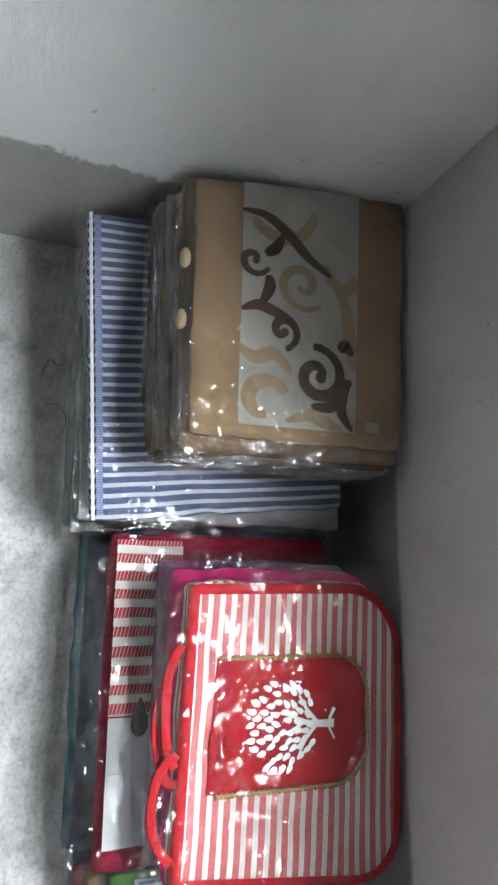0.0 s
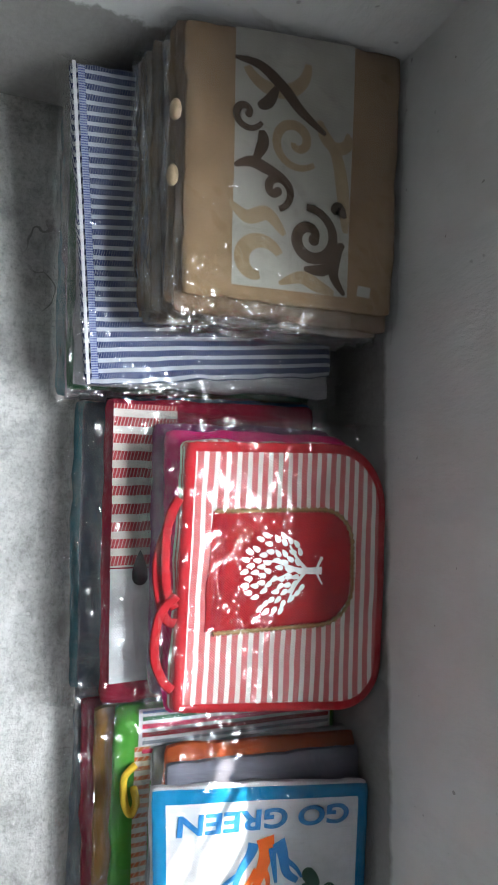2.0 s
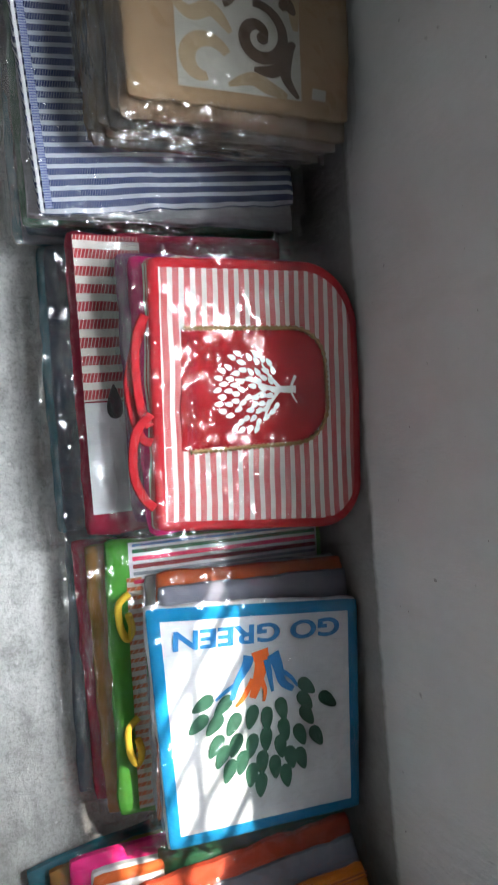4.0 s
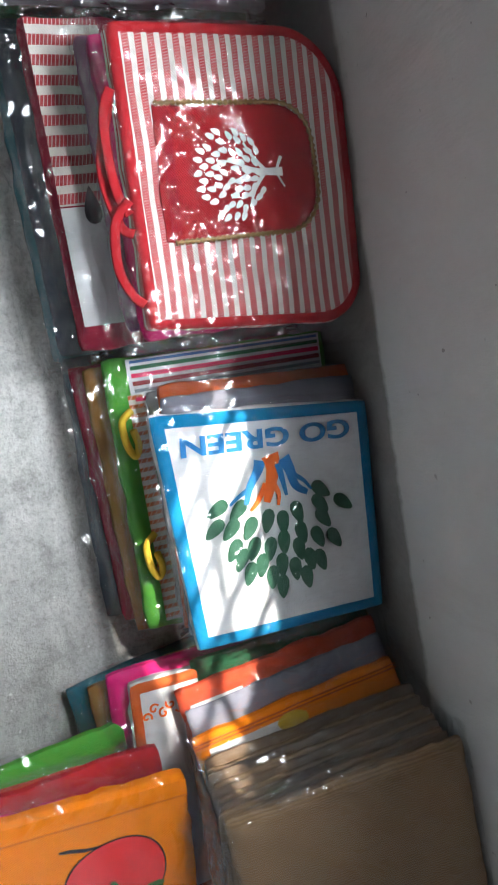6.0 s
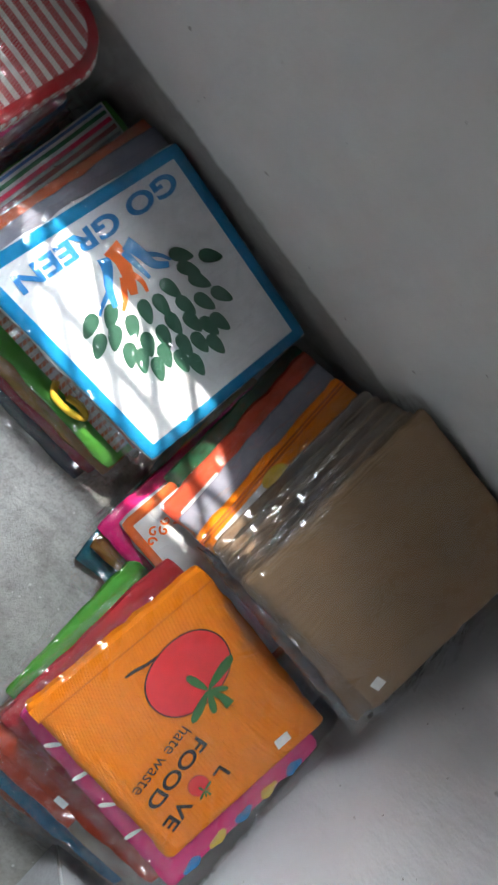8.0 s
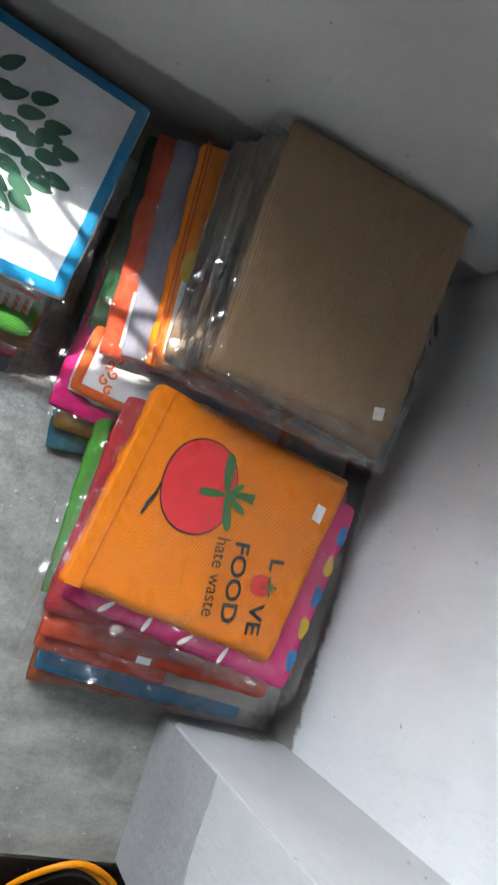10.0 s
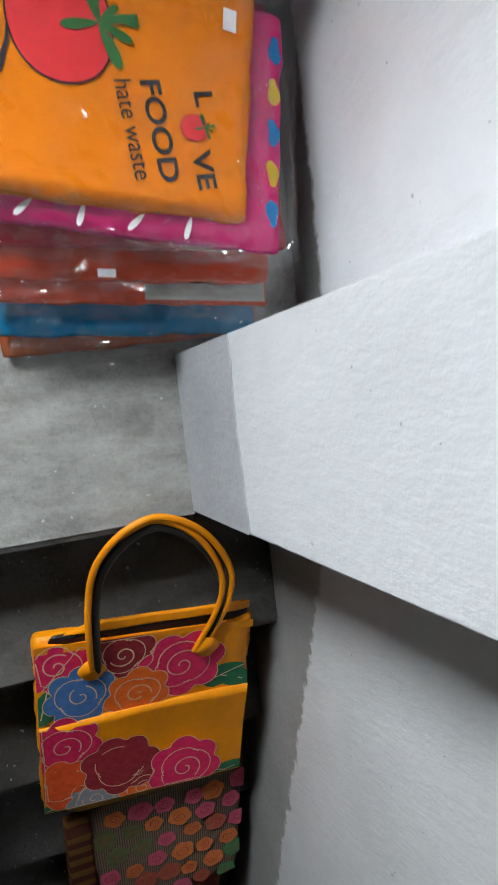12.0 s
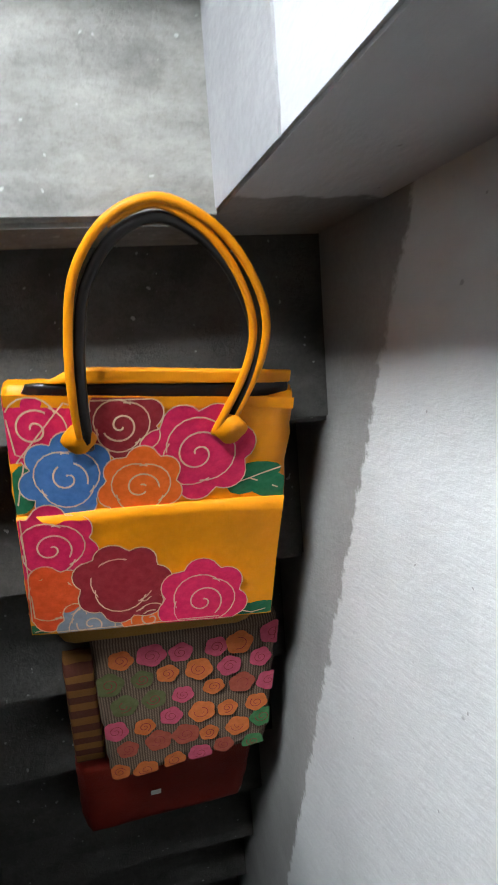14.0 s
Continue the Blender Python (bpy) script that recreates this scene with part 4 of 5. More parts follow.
for x, y in placed[:95]:
    bm = bmesh.new()
    ang = math.atan2(y - 0.52, x - 0.143) + rnd.uniform(-0.4, 0.4)
    poly(bm, pc, leaf_shape(x, y, ang, 0.0155, 0.0088), 0.0016)
    part("printed_leaf", bm, I_WHITE, pocket)
for pts in ([(0.02, 0.286, 0.312), (0.05, 0.272, 0.306), (0.10, 0.268, 0.300), (0.16, 0.272, 0.297), (0.19, 0.284, 0.297)],
            [(0.17, 0.286, 0.302), (0.20, 0.262, 0.292), (0.26, 0.256, 0.285), (0.30, 0.270, 0.280), (0.318, 0.286, 0.280)],
            [(0.03, 0.284, 0.300), (0.12, 0.258, 0.288), (0.20, 0.270, 0.285), (0.215, 0.288, 0.288)]):
    bm = bmesh.new()
    tube(bm, smooth_line(pts, 7), 0.0075, 8, 0.3)
    part("carry_strap", bm, RED, ob, "red cotton strap")

# ---- pile with the white tree-printed bag on top ----
G_GG = "pile of green-message bags"
rows = [
    (0.368, 0.872, 0.172, 0.56, 0.034, NAVY, "slate cotton bag in clear plastic, at the bottom of a pile", 0.030),
    (0.385, 0.868, 0.188, 0.60, 0.064, CRIMSON, "dark red cotton bag in clear plastic, low in a pile", 0.010),
    (0.395, 0.885, 0.205, 0.62, 0.096, BROWN, "brown jute bag in clear plastic, low in a pile", 0.010),
    (0.392, 0.882, 0.228, 0.66, 0.132, GREEN, "green striped bag with yellow cord handles in clear plastic", 0.010),
    (0.458, 0.880, 0.286, 0.67, 0.160, GREY, "grey cotton bag in clear plastic", 0.014),
    (0.456, 0.885, 0.292, 0.668, 0.184, ORANGE_DK, "burnt orange cotton bag in clear plastic", 0.014),
    (0.476, 0.890, 0.290, 0.665, 0.206, GREYBLUE, "pale grey cotton bag in clear plastic", 0.014),
]
for k, (x0, x1, y0, y1, top, mat, words, g) in enumerate(rows):
    c = rect(x0, x1, y0, y1, top, turn=(-1.5, 1.0, 0.6, -1.2, -2.0, -4.0, -3.6)[k], amp=0.006, freq=9.0, seed=40 + k * 1.7)
    ob, body = packed(c, 0.028 if k < 4 else 0.021, mat, words, G_GG, seed=k + 40.5, fn=26, amp=0.008, drop=0.024, grow=(0.022, 0.012, g, 0.012))
    if k == 3:
        for q, (a, b, m2) in enumerate(((0.010, 0.020, I_SKY), (0.030, 0.044, I_GRN), (0.056, 0.072, I_PINK), (0.084, 0.100, I_MAROON), (0.112, 0.124, I_GREY), (0.140, 0.155, I_PINK))):
            bm = bmesh.new()
            patch(bm, c, a, b, 0.10, 0.95, 0.0026, 10)
            part("woven_stripe", bm, m2, ob)
        bm = bmesh.new()
        patch(bm, c, 0.004, 0.25, 0.085, 0.96, 0.0016, 10)
        part("white_hem", bm, WHITE, ob, "white hem with coloured stripes")
        bm = bmesh.new()
        patch(bm, c, 0.13, 0.97, 0.070, 0.135, 0.002, 16)
        part("checked_edge", bm, CHECK, ob, "multicoloured checked edging")
        for px in (0.52, 0.74):
            pts = [(px - 0.042, 0.262, 0.143), (px - 0.028, 0.243, 0.148), (px - 0.004, 0.240, 0.152), (px + 0.020, 0.244, 0.150), (px + 0.036, 0.254, 0.147), (px + 0.018, 0.262, 0.150), (px - 0.010, 0.256, 0.156)]
            bm = bmesh.new()
            tube(bm, smooth_line(pts, 6), 0.0065, 8)
            part("cord_handle", bm, YELLOW2, ob, "twisted yellow cord handle")
c = Cloth((0.488, 0.269, 0.228), (0.898, 0.281, 0.226), (0.922, 0.643, 0.238), (0.533, 0.664, 0.246), amp=0.0025, seed=52.0)
ob, body = packed(c, 0.020, WHITE, "white blue-bound cotton bag with printed tree, in clear plastic", G_GG, seed=51.0, fn=30, amp=0.0055, drop=0.04,
                  n=22, grow=(0.012, 0.012, 0.016, 0.008), radii=0.006, lift=0.005)
bm = bmesh.new()
rim_frame(bm, c, 0.021, (0.006,) * 4)
part("blue_binding", bm, BLUE_LT, ob, "bright blue binding tape")
part("lettering", lettering("GO GREEN", c, 0.562, 0.466, 0.034, 0.312, 0.0022, -95.0, 0.030), I_BLUE, ob, "blue printed words")
for k, (col, pts, w) in enumerate((
    (I_BLUE, [(0.598, 0.462), (0.615, 0.455), (0.640, 0.436), (0.668, 0.425)], 0.013),
    (I_ORANGE, [(0.592, 0.482), (0.615, 0.484), (0.645, 0.474), (0.672, 0.462)], 0.019),
    (I_BLUE, [(0.602, 0.506), (0.625, 0.514), (0.655, 0.520), (0.672, 0.540)], 0.014),
    (I_BLUE, [(0.640, 0.440), (0.650, 0.415), (0.662, 0.395)], 0.006),
    (I_ORANGE, [(0.640, 0.478), (0.662, 0.486), (0.682, 0.482)], 0.007),
    (I_ORANGE, [(0.640, 0.466), (0.668, 0.445), (0.680, 0.430)], 0.007),
    (I_BLUE, [(0.630, 0.512), (0.648, 0.535), (0.668, 0.548)], 0.006),
    (I_BLUE, [(0.610, 0.494), (0.640, 0.497), (0.668, 0.500)], 0.008),
)):
    sm = smooth_line([(x, y - 0.018, 0) for x, y in pts], 5)
    bm = bmesh.new()
    stroke(bm, c, [(p.x, p.y) for p in sm], [1.5 * w * (1.15 - 0.75 * q / len(sm)) for q in range(len(sm))], 0.0021 + 0.0002 * k)
    part("printed_bough", bm, col, ob)
LEAVES = ((.664, .354), (.674, .390), (.697, .344), (.704, .372), (.741, .372), (.710, .406), (.747, .407), (.761, .382), (.789, .393), (.705, .440),
          (.755, .437), (.780, .417), (.806, .433), (.714, .468), (.750, .464), (.789, .454), (.803, .478), (.828, .449), (.769, .491), (.703, .498),
          (.741, .500), (.824, .498), (.793, .509), (.757, .530), (.800, .529), (.698, .544), (.725, .546), (.673, .549), (.706, .589), (.767, .562))
for x, y in LEAVES:
    bm = bmesh.new()
    ang = math.atan2(y - 0.475, x - 0.60)
    poly(bm, c, leaf_shape(x, y, ang, 0.044, 0.023, 12), 0.002)
    part("printed_leaf", bm, I_LEAF, ob)

# ---- pile against the far corner: coloured bags with khaki ones on top ----
G_BRN = "pile of khaki bags"
rows = [
    (0.955, 1.45, 0.085, 0.55, 0.032, TEAL, "teal cotton bag in crumpled plastic, at the bottom of a pile", 0.04),
    (0.965, 1.45, 0.110, 0.58, 0.060, BROWN, "brown cotton bag in clear plastic, low in a pile", 0.03),
    (0.960, 1.40, 0.125, 0.58, 0.088, PINK, "bright pink cotton bag in clear plastic, low in a pile", 0.012),
    (0.985, 1.42, 0.150, 0.60, 0.112, WHITE, "white bag with orange ornament in clear plastic", 0.012),
    (0.955, 1.45, 0.300, 0.66, 0.120, GREEN_DK, "dark green cotton bag in clear plastic", 0.012),
    (0.975, 1.45, 0.262, 0.66, 0.152, TERRA, "orange-red cotton bag in clear plastic", 0.012),
    (1.005, 1.45, 0.272, 0.66, 0.172, GREYBLUE, "pale grey bag in clear plastic", 0.012),
    (1.045, 1.47, 0.268, 0.66, 0.200, ORANGE, "orange cotton bag with a yellow print in clear plastic", 0.012),
]
for k, (x0, x1, y0, y1, top, mat, words, g) in enumerate(rows):
    lift_back = 0.0 if k < 4 else 0.05
    c = rect(x0, x1, y0, y1, top, dz=(0, 0.01, 0.02 + lift_back, 0.01 + lift_back), turn=(6, 3, -2, -4, 4, 6, 7, 7)[k], amp=0.006, freq=9.0, seed=60 + k * 1.7)
    ob, body = packed(c, 0.024, mat, words, G_BRN, seed=k + 60.5, fn=26, amp=0.008, drop=0.022, grow=(0.018, 0.01, g, 0.012))
    if k == 3:
        bm = bmesh.new()
        rim_frame(bm, c, 0.018, (0.012,) * 4)
        part("orange_border", bm, ORANGE_DK, ob, "orange printed border")
        for q in range(7):
            px, py = 1.005 + 0.012 * (q % 2), 0.17 + 0.016 * q
            bm = bmesh.new()
            pts = spiral(px + 0.02, py, 0.010, 1.0, q, 1)
            stroke(bm, c, pts, 0.004, 0.002)
            part("ornament", bm, I_ORANGE, ob)
    if k == 5:
        bm = bmesh.new()
        patch(bm, c, 0.055, 0.20, 0.05, 0.30, 0.002, 8)
        part("white_panel", bm, WHITE, ob, "white panel inside the orange-red border")
    if k == 7:
        bm = bmesh.new()
        patch(bm, c, 0.045, 0.16, 0.06, 0.40, 0.002, 8)
        part("white_panel", bm, WHITE, ob, "white printed panel")
        for q in (0.010, 0.026):
            bm = bmesh.new()
            stroke(bm, c, [tuple(c.flat(q, w / 12))[:2] for w in range(13)], 0.003, 0.0022)
            part("seam", bm, ORANGE_DK, ob)
        bm = bmesh.new()
        px, py = c.flat(0.07, 0.46).x, c.flat(0.07, 0.46).y
        poly(bm, c, [(px + 0.018 * math.cos(a), py + 0.03 * math.sin(a)) for a in (q * 0.52 for q in range(12))], 0.0025)
        part("fruit_print", bm, YELLOW2, ob, "yellow printed fruit")
z = 0.215
for k in range(9):
    j = random.uniform
    x0 = 1.072 + 0.0055 * k + j(-.006, .006)
    c = Cloth((x0 + 0.02, 0.245 + j(-.008, .008), z + 0.02), (1.515 + j(-.015, .01), 0.225 + j(-.01, .012), z + 0.012), (1.50, 0.645, z + 0.075), (x0, 0.65, z + 0.07), amp=0.003, seed=70 + k)
    packed(c, 0.0112, KHAKI if k % 2 else TAN_DK, "khaki jute bag folded flat in clear plastic", G_BRN, seed=k + 70.5, fn=24, amp=0.007, drop=0.016, grow=(0.022, 0.012, 0.015, 0.006), plies=2)
    z += 0.0117
c = Cloth((1.134, 0.244, 0.338), (1.512, 0.250, 0.324), (1.487, 0.660, 0.425), (1.118, 0.655, 0.410), amp=0.0025, seed=77.0)
ob, body = packed(c, 0.020, KHAKI, "plain khaki ribbed jute bag in clear plastic with a sticker", G_BRN, seed=78.0, fn=30, amp=0.0055, drop=0.035, n=22,
                  grow=(0.025, 0.006, 0.015, 0.004), lift=0.005)
bm = bmesh.new()
poly(bm, c, [(1.455, 0.279), (1.477, 0.284), (1.472, 0.306), (1.450, 0.301)], 0.002)
part("sticker", bm, PAPER, ob, "small white paper sticker")

# ---- pile with the orange tomato bag on top ----
G_TOM = "pile of tomato bags"
rows = [
    (1.090, 1.535, -0.350, 0.10, 0.038, RUST, "rust-brown cotton bag in clear plastic, at the bottom of a pile", 1.0),
    (1.105, 1.535, -0.335, 0.10, 0.066, BLUE_LT, "bright blue cotton bag in clear plastic, low in a pile", -3.0),
    (1.050, 1.480, -0.180, 0.16, 0.094, GREEN, "green cotton bag in clear plastic, low in a pile", 2.0),
    (1.080, 1.545, -0.292, 0.14, 0.122, TERRA, "terracotta bag with a white leaf-printed end, in clear plastic", -4.0),
    (1.075, 1.540, -0.262, 0.15, 0.148, TERRA, "terracotta red bag with white ornament in clear plastic", -3.0),
    (1.060, 1.560, -0.215, 0.18, 0.172, RED, "red cotton bag in clear plastic", -2.0),
    (1.090, 1.555, -0.208, 0.17, 0.198, PINK, "hot pink bag with yellow and blue trim in clear plastic", -8.0),
]
for k, (x0, x1, y0, y1, top, mat, words, turn) in enumerate(rows):
    c = rect(x0, x1, y0, y1, top, turn=turn, amp=0.006, freq=9.0, seed=80 + k * 1.7)
    ob, body = packed(c, 0.025, mat, words, G_TOM, seed=k + 80.5, fn=28, amp=0.008, drop=0.020, grow=(0.02, 0.02, 0.02, 0.012))
    if k == 3:
        bm = bmesh.new()
        patch(bm, c, 0.54, 0.985, 0.006, 0.30, 0.0014, 12)
        part("white_end", bm, CREAM, ob, "white printed end")
        for q in range(3):
            bm = bmesh.new()
            poly(bm, c, leaf_shape(1.40 + 0.03 * q, -0.262 + 0.004 * q, -0.2 + 0.3 * q, 0.05, 0.014), 0.002)
            part("printed_leaf", bm, I_BLACK, ob, "black printed leaf")
    if k == 4:
        for q in range(6):
            bm = bmesh.new()
            stroke(bm, c, spiral(1.10 + 0.01 * (q % 2), -0.15 + 0.05 * q, 0.012, 1.1, q, 1), 0.004, 0.002)
            part("ornament", bm, I_WHITE, ob)
        bm = bmesh.new()
        patch(bm, c, 0.38, 0.44, 0.005, 0.035, 0.002, 3)
        part("sticker", bm, PAPER, ob, "small white paper sticker")
    if k == 6:
        for q in range(5):
            bm = bmesh.new()
            p = c.flat(0.965, 0.15 + 0.17 * q)
            poly(bm, c, [(p.x + 0.010 * math.cos(a) * (1 + 0.3 * math.sin(3 * a + q)), p.y + 0.022 * math.sin(a)) for a in (w * 0.52 for w in range(12))], 0.002)
            part("trim_patch", bm, YELLOW2 if q % 2 else BLUE, ob)
        for q in range(4):
            p = c.flat(0.16 + 0.17 * q, 0.045)
            bm = bmesh.new()
            poly(bm, c, leaf_shape(p.x, p.y, 0.7 + 0.5 * (q % 2), 0.036, 0.009), 0.002)
            part("petal_print", bm, I_WHITE, ob)
        for q in range(3):
            bm = bmesh.new()
            p = c.flat(0.02, 0.25 + 0.3 * q)
            tube(bm, smooth_line([p + Vector((0.02, -0.03, 0.004)), p + Vector((-0.012, -0.01, 0.006)), p + Vector((-0.012, 0.015, 0.006)), p + Vector((0.02, 0.03, 0.004))], 6), 0.008, 8)
            part("cord_handle", bm, YELLOW2, ob, "yellow cord handle")
c = Cloth((1.048, -0.144, 0.241), (1.468, -0.193, 0.222), (1.529, 0.179, 0.222), (1.096, 0.214, 0.238), amp=0.003, seed=92.0)
ob, body = packed(c, 0.032, ORANGE, "orange jute bag with a printed tomato, in clear plastic", G_TOM, seed=91.0, fn=30, amp=0.0055, drop=0.05, n=22,
                  grow=(0.02, 0.025, 0.018, 0.01), radii=0.008, lift=0.005)
bm = bmesh.new()
patch(bm, c, 0.004, 0.065, 0.004, 0.996, 0.0022, 14)
part("hem", bm, ORANGE, ob, "doubled hem at the mouth")
bm = bmesh.new()
stroke(bm, c, [tuple(c.flat(0.068, q / 14))[:2] for q in range(15)], 0.0022, 0.0026)
part("hem_seam", bm, ORANGE_DK, ob)


def tomato(cx0, cy0, rx0, ry0, name, scale_leaf, off):
    out = [(cx0 + rx0 * math.cos(a) * (1 - 0.05 * math.cos(2 * a)), cy0 + ry0 * math.sin(a)) for a in (q * 2 * math.pi / 40 for q in range(40))]
    ring = [(cx0 + (x - cx0) * 1.035, cy0 + (y - cy0) * 1.035) for x, y in out]
    b0 = bmesh.new()
    poly(b0, c, ring, off)
    part(name + "_outline", b0, I_BLACK, ob)
    b1 = bmesh.new()
    poly(b1, c, out, off + 0.0006)
    part(name, b1, I_TOM, ob, "red printed tomato")
    jx, jy = cx0 + rx0 * 0.72, cy0 + ry0 * 0.02
    for q, (ang, ln) in enumerate(((1.75, 0.075), (-1.2, 0.065), (3.3, 0.055), (0.75, 0.04), (-0.45, 0.05))):
        ln *= scale_leaf
        b2 = bmesh.new()
        poly(b2, c, leaf_shape(jx + math.cos(ang) * ln / 2, jy + math.sin(ang) * ln / 2, ang + math.pi, ln, ln * 0.27), off + 0.001 + q * 0.0002)
        part(name + "_sepal", b2, I_STEM, ob)
    b3 = bmesh.new()
    stroke(b3, c, [(jx, jy), (jx + 0.03 * scale_leaf, jy + 0.008 * scale_leaf), (jx + 0.056 * scale_leaf, jy + 0.008 * scale_leaf)], [0.01 * scale_leaf, 0.012 * scale_leaf, 0.02 * scale_leaf], off + 0.0022)
    part(name + "_stalk", b3, I_STEM, ob)


tomato(1.220, 0.070, 0.073, 0.082, "tomato_print", 1.0, 0.0018)
tomato(1.396, -0.062, 0.022, 0.019, "small_tomato", 0.28, 0.0018)
bm = bmesh.new()
stroke(bm, c, [(1.134, -0.006), (1.138, 0.012), (1.147, 0.035), (1.150, 0.055)], [0.004, 0.007, 0.006, 0.003], 0.002)
part("tomato_shadow_line", bm, I_BLACK, ob)
part("lettering", lettering("hate waste", c, 1.303, -0.070, 0.026, 0.138, 0.002, -84.0), I_BLACK, ob, "small black printed words")
part("lettering", lettering("FOOD", c, 1.343, -0.070, 0.031, 0.143, 0.002, -84.0, 0.02), I_BLACK, ob, "black printed word")
part("lettering", lettering("L", c, 1.416, -0.020, 0.030, 0.022, 0.002, -84.0, 0.02), I_BLACK, ob, "black printed letter")
part("lettering", lettering("VE", c, 1.404, -0.122, 0.030, 0.058, 0.002, -84.0, 0.02), I_BLACK, ob, "black printed letters")
bm = bmesh.new()
poly(bm, c, [(1.458, 0.084), (1.479, 0.080), (1.484, 0.112), (1.463, 0.116)], 0.002)
part("sticker", bm, PAPER, ob, "small white paper sticker")

# ---- bags lying on the stairs ----


def rose(bm_parent, c, x, y, r, dye, seed, off=0.0018, line=0.0017, full=True):
    """A painted rose: lobed patch with pale spiral outlines."""
    rn = random.Random(seed)
    ph = rn.uniform(0, 6)
    b = bmesh.new()
    out = []
    for q in range(56):
        a = q * 2 * math.pi / 56
        k = r * (0.84 + 0.24 * abs(math.sin(3.5 * a + ph)) ** 0.7 + 0.05 * math.sin(2 * a + ph * 2))
        out.append((x + k * math.cos(a), y + k * math.sin(a)))
    poly(b, c, out, off, True)
    flower = part("painted_rose", b, dye, bm_parent)
    lines = [(out + out[:1], line * 0.7), (spiral(x, y, r * 0.46, 1.35, ph, 1, 0.12, 36), line)]
    for ring, cnt in ((0.60, 3),) if full else ():
        for q in range(cnt):
            a0, sp = ph + q * 6.283 / cnt + ring * 3, 6.283 / cnt * 1.15
            lines.append(([(x + r * (ring + 0.13 * math.sin(w * math.pi / 9)) * math.cos(a0 + w * sp / 9), y + r * (ring + 0.13 * math.sin(w * math.pi / 9)) * math.sin(a0 + w * sp / 9)) for w in range(10)], line * 0.8))
    for pts, w in lines:
        b = bmesh.new()
        stroke(b, c, pts, w, off + 0.0008, True)
        if b.faces:
            part("petal_line", b, I_CREAM, flower)
        else:
            b.free()


G_ST = "bags on the stairs"
c = Cloth((1.050, -1.353, -0.372), (1.520, -1.375, -0.352), (1.519, -0.925, -0.104), (1.073, -0.888, -0.118), amp=0.005, freq=6.0, seed=101.0, sag=0.008)
flower_bag = thing("handbag", c.flat(0.5, 0.5) - c.n * 0.04, "yellow leather handbag painted with bright roses, lying on the steps", "handbag", G_ST)
part("body", pad(c, 0.040, (0.012,) * 4, n=22, plies=2, roll=0.03), YELLOW, flower_bag, "yellow leather body")
bm = bmesh.new()
patch(bm, c, 0.01, 0.99, 0.955, 0.995, 0.002, 14)
part("top_hem", bm, YELLOW, flower_bag, "yellow stitched hem at the mouth")
# painted roses above, then a front pocket whose straight mouth cuts across them, with roses of its own
upper = ((0.096, 0.882, 0.055, I_PINK), (0.385, 0.896, 0.049, I_MAROON), (0.655, 0.786, 0.069, I_PINK), (0.193, 0.705, 0.058, I_SKY), (0.449, 0.658, 0.055, I_OR2))
lower = ((0.114, 0.418, 0.063, I_PINK), (0.101, 0.179, 0.056, I_RED2), (0.242, 0.036, 0.049, I_GREY), (0.479, 0.042, 0.041, I_OR2), (0.371, 0.229, 0.067, I_MAROON), (0.693, 0.111, 0.069, I_PINK))


def painted_leaf(x, y, ang, ln, off):
    bm = bmesh.new()
    poly(bm, c, leaf_shape(x, y, ang, ln, ln * 0.55, 14), off, True)
    lf = part("painted_leaf", bm, I_GRN, flower_bag)
    bm = bmesh.new()
    stroke(bm, c, [(x + math.cos(ang) * ln * (q / 5 - 0.5), y + math.sin(ang) * ln * (q / 5 - 0.5)) for q in range(6)], 0.0026, off + 0.0005, True)
    part("leaf_vein", bm, I_CREAM, lf)


for ls, lt, ang, ln in ((0.87, 0.68, 0.3, 0.10), (0.95, 0.64, -0.4, 0.09), (0.03, 0.66, 1.3, 0.09)):
    p = c.flat(ls, lt)
    painted_leaf(p.x, p.y, ang, ln, 0.0012)
for k, (rs, rt, r, dye) in enumerate(upper):
    p = c.flat(rs, rt)
    rose(flower_bag, c, p.x, p.y, 1.25 * r, dye, 100 + k, 0.0016 + 0.0010 * k, 0.0030)
bm = bmesh.new()
uvl = bm.loops.layers.uv.verify()
grid = []
for i in range(19):
    a = 0.006 + 0.988 * i / 18
    mouth = 0.560 + 0.040 * a
    grid.append([(bm.verts.new(c.pt(a, mouth * b / 10, 0.0068 + (0.004 * math.sin(math.pi * a) if b == 10 else 0.0))), (a * c.w, mouth * b / 10 * c.d)) for b in range(11)]
                + [(bm.verts.new(c.pt(a, mouth - 0.004, 0.001)), (a * c.w, mouth * c.d))])
for g0, g1 in zip(grid, grid[1:]):
    for b in range(11):
        f = bm.faces.new((g0[b][0], g1[b][0], g1[b + 1][0], g0[b + 1][0]))
        for lp, uvv in zip(f.loops, (g0[b][1], g1[b][1], g1[b + 1][1], g0[b + 1][1])):
            lp[uvl].uv = uvv
part("front_pocket", bm, YELLOW, flower_bag, "plain yellow leather front pocket")
for ls, lt, ang, ln in ((0.95, 0.03, 0.2, 0.08), (0.90, 0.02, -0.3, 0.07), (0.03, 0.02, 0.2, 0.06)):
    p = c.flat(ls, lt)
    painted_leaf(p.x, p.y, ang, ln, 0.0076)
for k, (rs, rt, r, dye) in enumerate(lower):
    p = c.flat(rs, max(0.04, rt))
    rose(flower_bag, c, p.x, p.y, 1.25 * r, dye, 110 + k, 0.0080 + 0.0010 * k, 0.0030)
# back panel behind the mouth, lining and gusset foot
c2 = Cloth((1.10, -0.900, -0.135), (1.508, -0.935, -0.122), (1.504, -0.902, -0.104), (1.110, -0.880, -0.118), amp=0.002, seed=103.0)
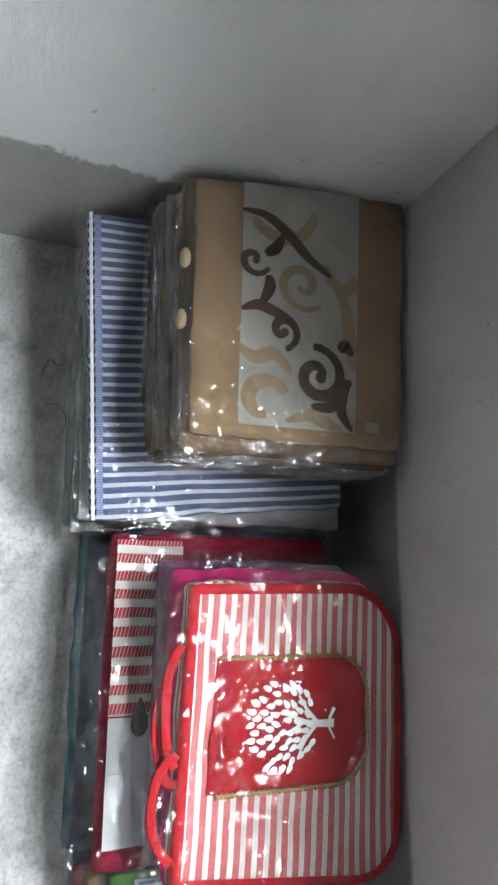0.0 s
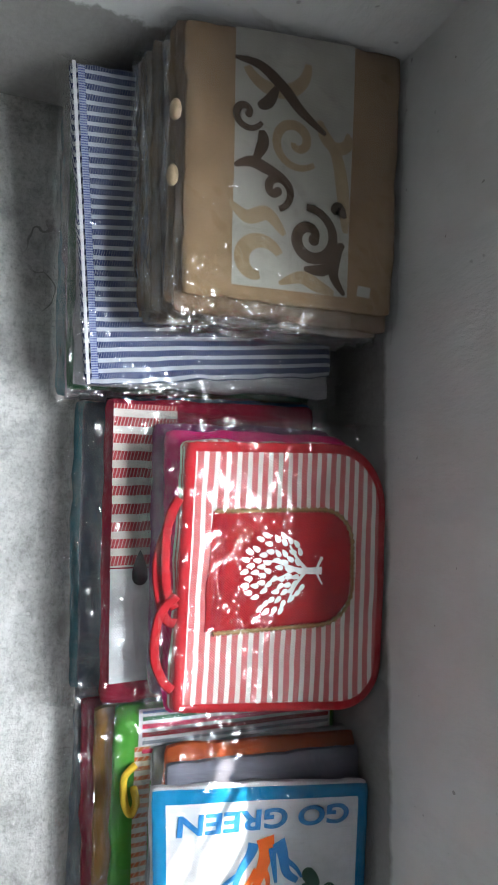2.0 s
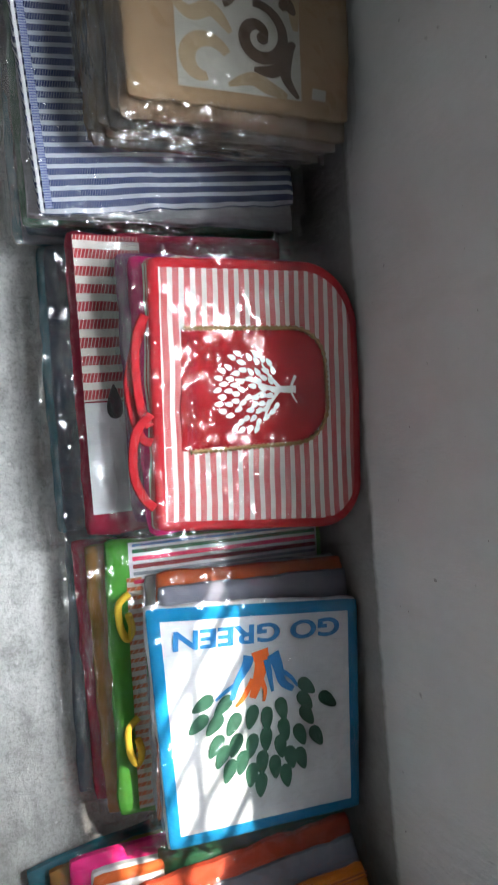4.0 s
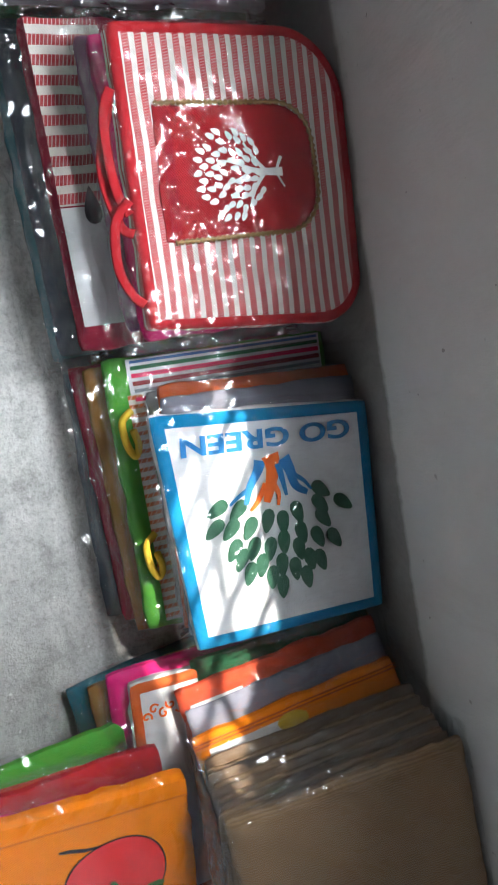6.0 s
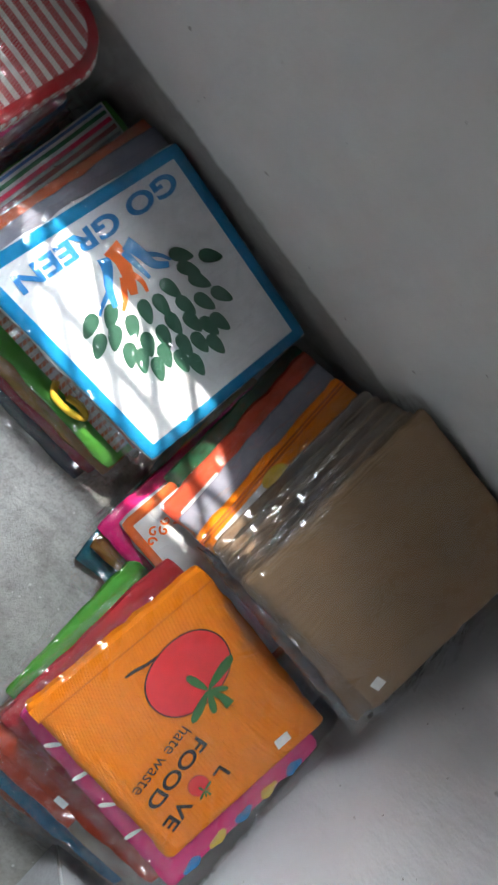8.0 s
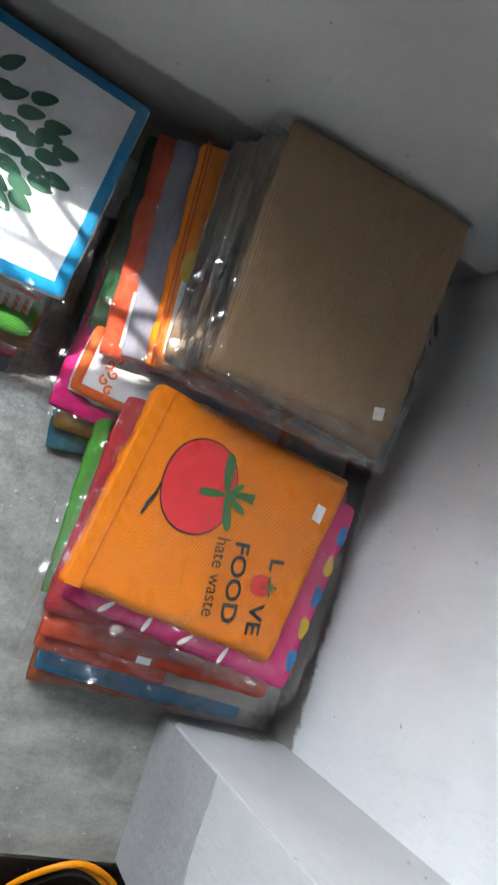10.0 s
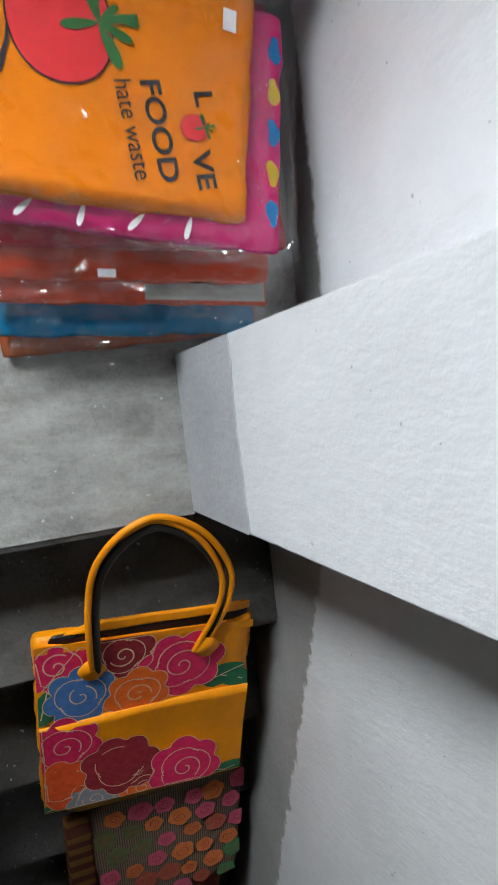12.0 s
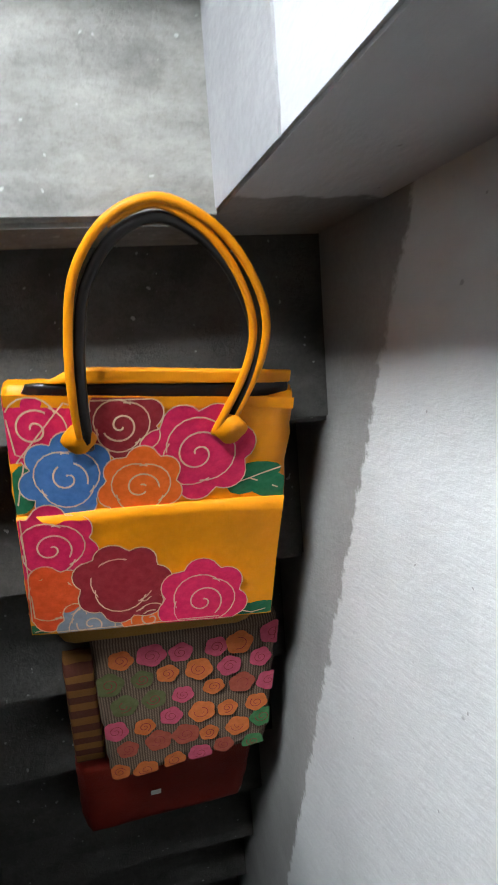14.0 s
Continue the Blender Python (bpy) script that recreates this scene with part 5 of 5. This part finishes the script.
part("lining", pad(c2, 0.012, (0.006,) * 4, n=8, plies=1), BLACK, flower_bag, "dark lining at the mouth")
c3 = Cloth((1.13, -0.880, -0.116), (1.508, -0.905, -0.102), (1.506, -0.886, -0.094), (1.19, -0.860, -0.100), amp=0.002, seed=104.0)
part("back_panel", pad(c3, 0.008, (0.006,) * 4, n=8, plies=1), YELLOW, flower_bag, "yellow back panel")
c4 = Cloth((1.105, -1.412, -0.425), (1.478, -1.418, -0.402), (1.485, -1.368, -0.362), (1.085, -1.352, -0.378), amp=0.002, seed=105.0)
part("foot_gusset", pad(c4, 0.015, (0.012,) * 4, n=10, plies=1), fabric("ochre_gusset", (0.38, 0.19, 0.035), rough=0.6), flower_bag, "ochre leather gusset under the bag")
arch = [(1.180, -0.965, -0.142), (1.176, -0.890, -0.085), (1.180, -0.810, -0.050), (1.196, -0.735, -0.010), (1.240, -0.678, 0.030), (1.303, -0.655, 0.040),
        (1.368, -0.680, 0.028), (1.420, -0.730, 0.004), (1.455, -0.800, -0.030), (1.452, -0.870, -0.068), (1.414, -0.965, -0.130)]
bm = bmesh.new()
tube(bm, smooth_line(arch, 8), 0.0066, 10, 0.8)
part("handle", bm, YELLOW, flower_bag, "rolled yellow leather handle")
bm = bmesh.new()
tube(bm, smooth_line([(1.31 + (x - 1.31) * 0.90, y - 0.020, z - 0.016) for x, y, z in arch], 8), 0.0085, 10, 0.8)
part("handle", bm, BLACK, flower_bag, "black leather back handle")
bm = bmesh.new()
tube(bm, smooth_line([(x - 0.0045 * k, y - 0.004 - 0.0015 * k, z - 0.006) for k, (x, y, z) in enumerate(arch[4:])], 8), 0.0064, 8, 0.8)
part("handle", bm, YELLOW, flower_bag, "second yellow leather handle")
for x, y in ((1.179, -0.962), (1.414, -0.968)):
    bm = bmesh.new()
    poly(bm, c, [(x + 0.024 * math.cos(a) * (1 + 0.15 * math.cos(4 * a)), y + 0.024 * math.sin(a)) for a in (q * 0.314 for q in range(20))], 0.014)
    bmesh.ops.solidify(bm, geom=bm.faces[:], thickness=0.006)
    part("handle_tab", bm, YELLOW, flower_bag, "stitched yellow leather tab")

c = Cloth((1.165, -1.850, -0.605), (1.545, -1.800, -0.570), (1.560, -1.430, -0.430), (1.150, -1.430, -0.450), amp=0.005, seed=111.0)
tweed_bag = thing("handbag", c.flat(0.5, 0.5) - c.n * 0.04, "brown tweed handbag with faded rose pattern, lying on the steps", "handbag", G_ST)
part("body", pad(c, 0.045, (0.02,) * 4, n=18, plies=2), FLORAL, tweed_bag)
rn = random.Random(8)
dyes = [ink("faded_%s_dye" % w, col, 0.8) for w, col in (("orange", (0.52, 0.13, 0.03)), ("pink", (0.48, 0.07, 0.12)), ("rust", (0.34, 0.07, 0.04)), ("green", (0.05, 0.17, 0.06)), ("olive", (0.10, 0.11, 0.04)))]
k = 0
for i in range(6):
    for j in range(6):
        p = c.flat(0.07 + 0.165 * i + (0.07 if j % 2 else 0) + rn.uniform(-0.02, 0.02), 0.06 + 0.165 * j + rn.uniform(-0.02, 0.02))
        pick = 3 if i == 5 and j < 2 else (4 if i < 2 and 2 < j < 5 else rn.choice((0, 0, 1, 1, 2)))
        r, ph = rn.uniform(0.023, 0.033), rn.uniform(0, 6)
        bm = bmesh.new()
        poly(bm, c, [(p.x + r * (0.9 + 0.16 * abs(math.sin(2.5 * a + ph))) * math.cos(a), p.y + r * (0.9 + 0.16 * abs(math.sin(2.5 * a + ph))) * math.sin(a)) for a in (q * 0.2618 for q in range(24))], 0.0020 + 0.00012 * k, True)
        flower = part("woven_rose", bm, dyes[pick], tweed_bag)
        bm = bmesh.new()
        stroke(bm, c, spiral(p.x, p.y, r * 0.6, 1.5, ph, 1, 0.2, 22), 0.0016, 0.0026 + 0.00012 * k, True)
        if bm.faces:
            part("petal_line", bm, I_MAROON, flower)
        else:
            bm.free()
        k += 1
c = Cloth((1.085, -1.820, -0.640), (1.16, -1.820, -0.640), (1.155, -1.480, -0.470), (1.090, -1.480, -0.470), amp=0.003, seed=113.0)
side_bag = thing("handbag", c.flat(0.5, 0.5) - c.n * 0.03, "dark ochre patterned handbag half hidden on the steps", "handbag", G_ST)
part("body", pad(c, 0.05, (0.01,) * 4, n=10, plies=2), fabric("dark_ochre_pattern", (0.25, 0.11, 0.03), bands=(0.05, 0.5), band_col=(0.10, 0.03, 0.02), axis=1), side_bag)
c = Cloth((1.080, -2.14, -0.830), (1.520, -2.10, -0.790), (1.540, -1.80, -0.630), (1.080, -1.83, -0.650), amp=0.005, seed=115.0)
red_bag = thing("handbag", c.flat(0.5, 0.5) - c.n * 0.04, "dark red leather handbag with paper tag on lower steps", "handbag", G_ST)
part("body", pad(c, 0.05, (0.02,) * 4, n=14, plies=2), fabric("dark_red_leather", (0.24, 0.025, 0.015), rough=0.5), red_bag)
bm = bmesh.new()
patch(bm, c, 0.40, 0.46, 0.40, 0.47, 0.003, 3)
part("tag", bm, PAPER, red_bag, "small white tag")
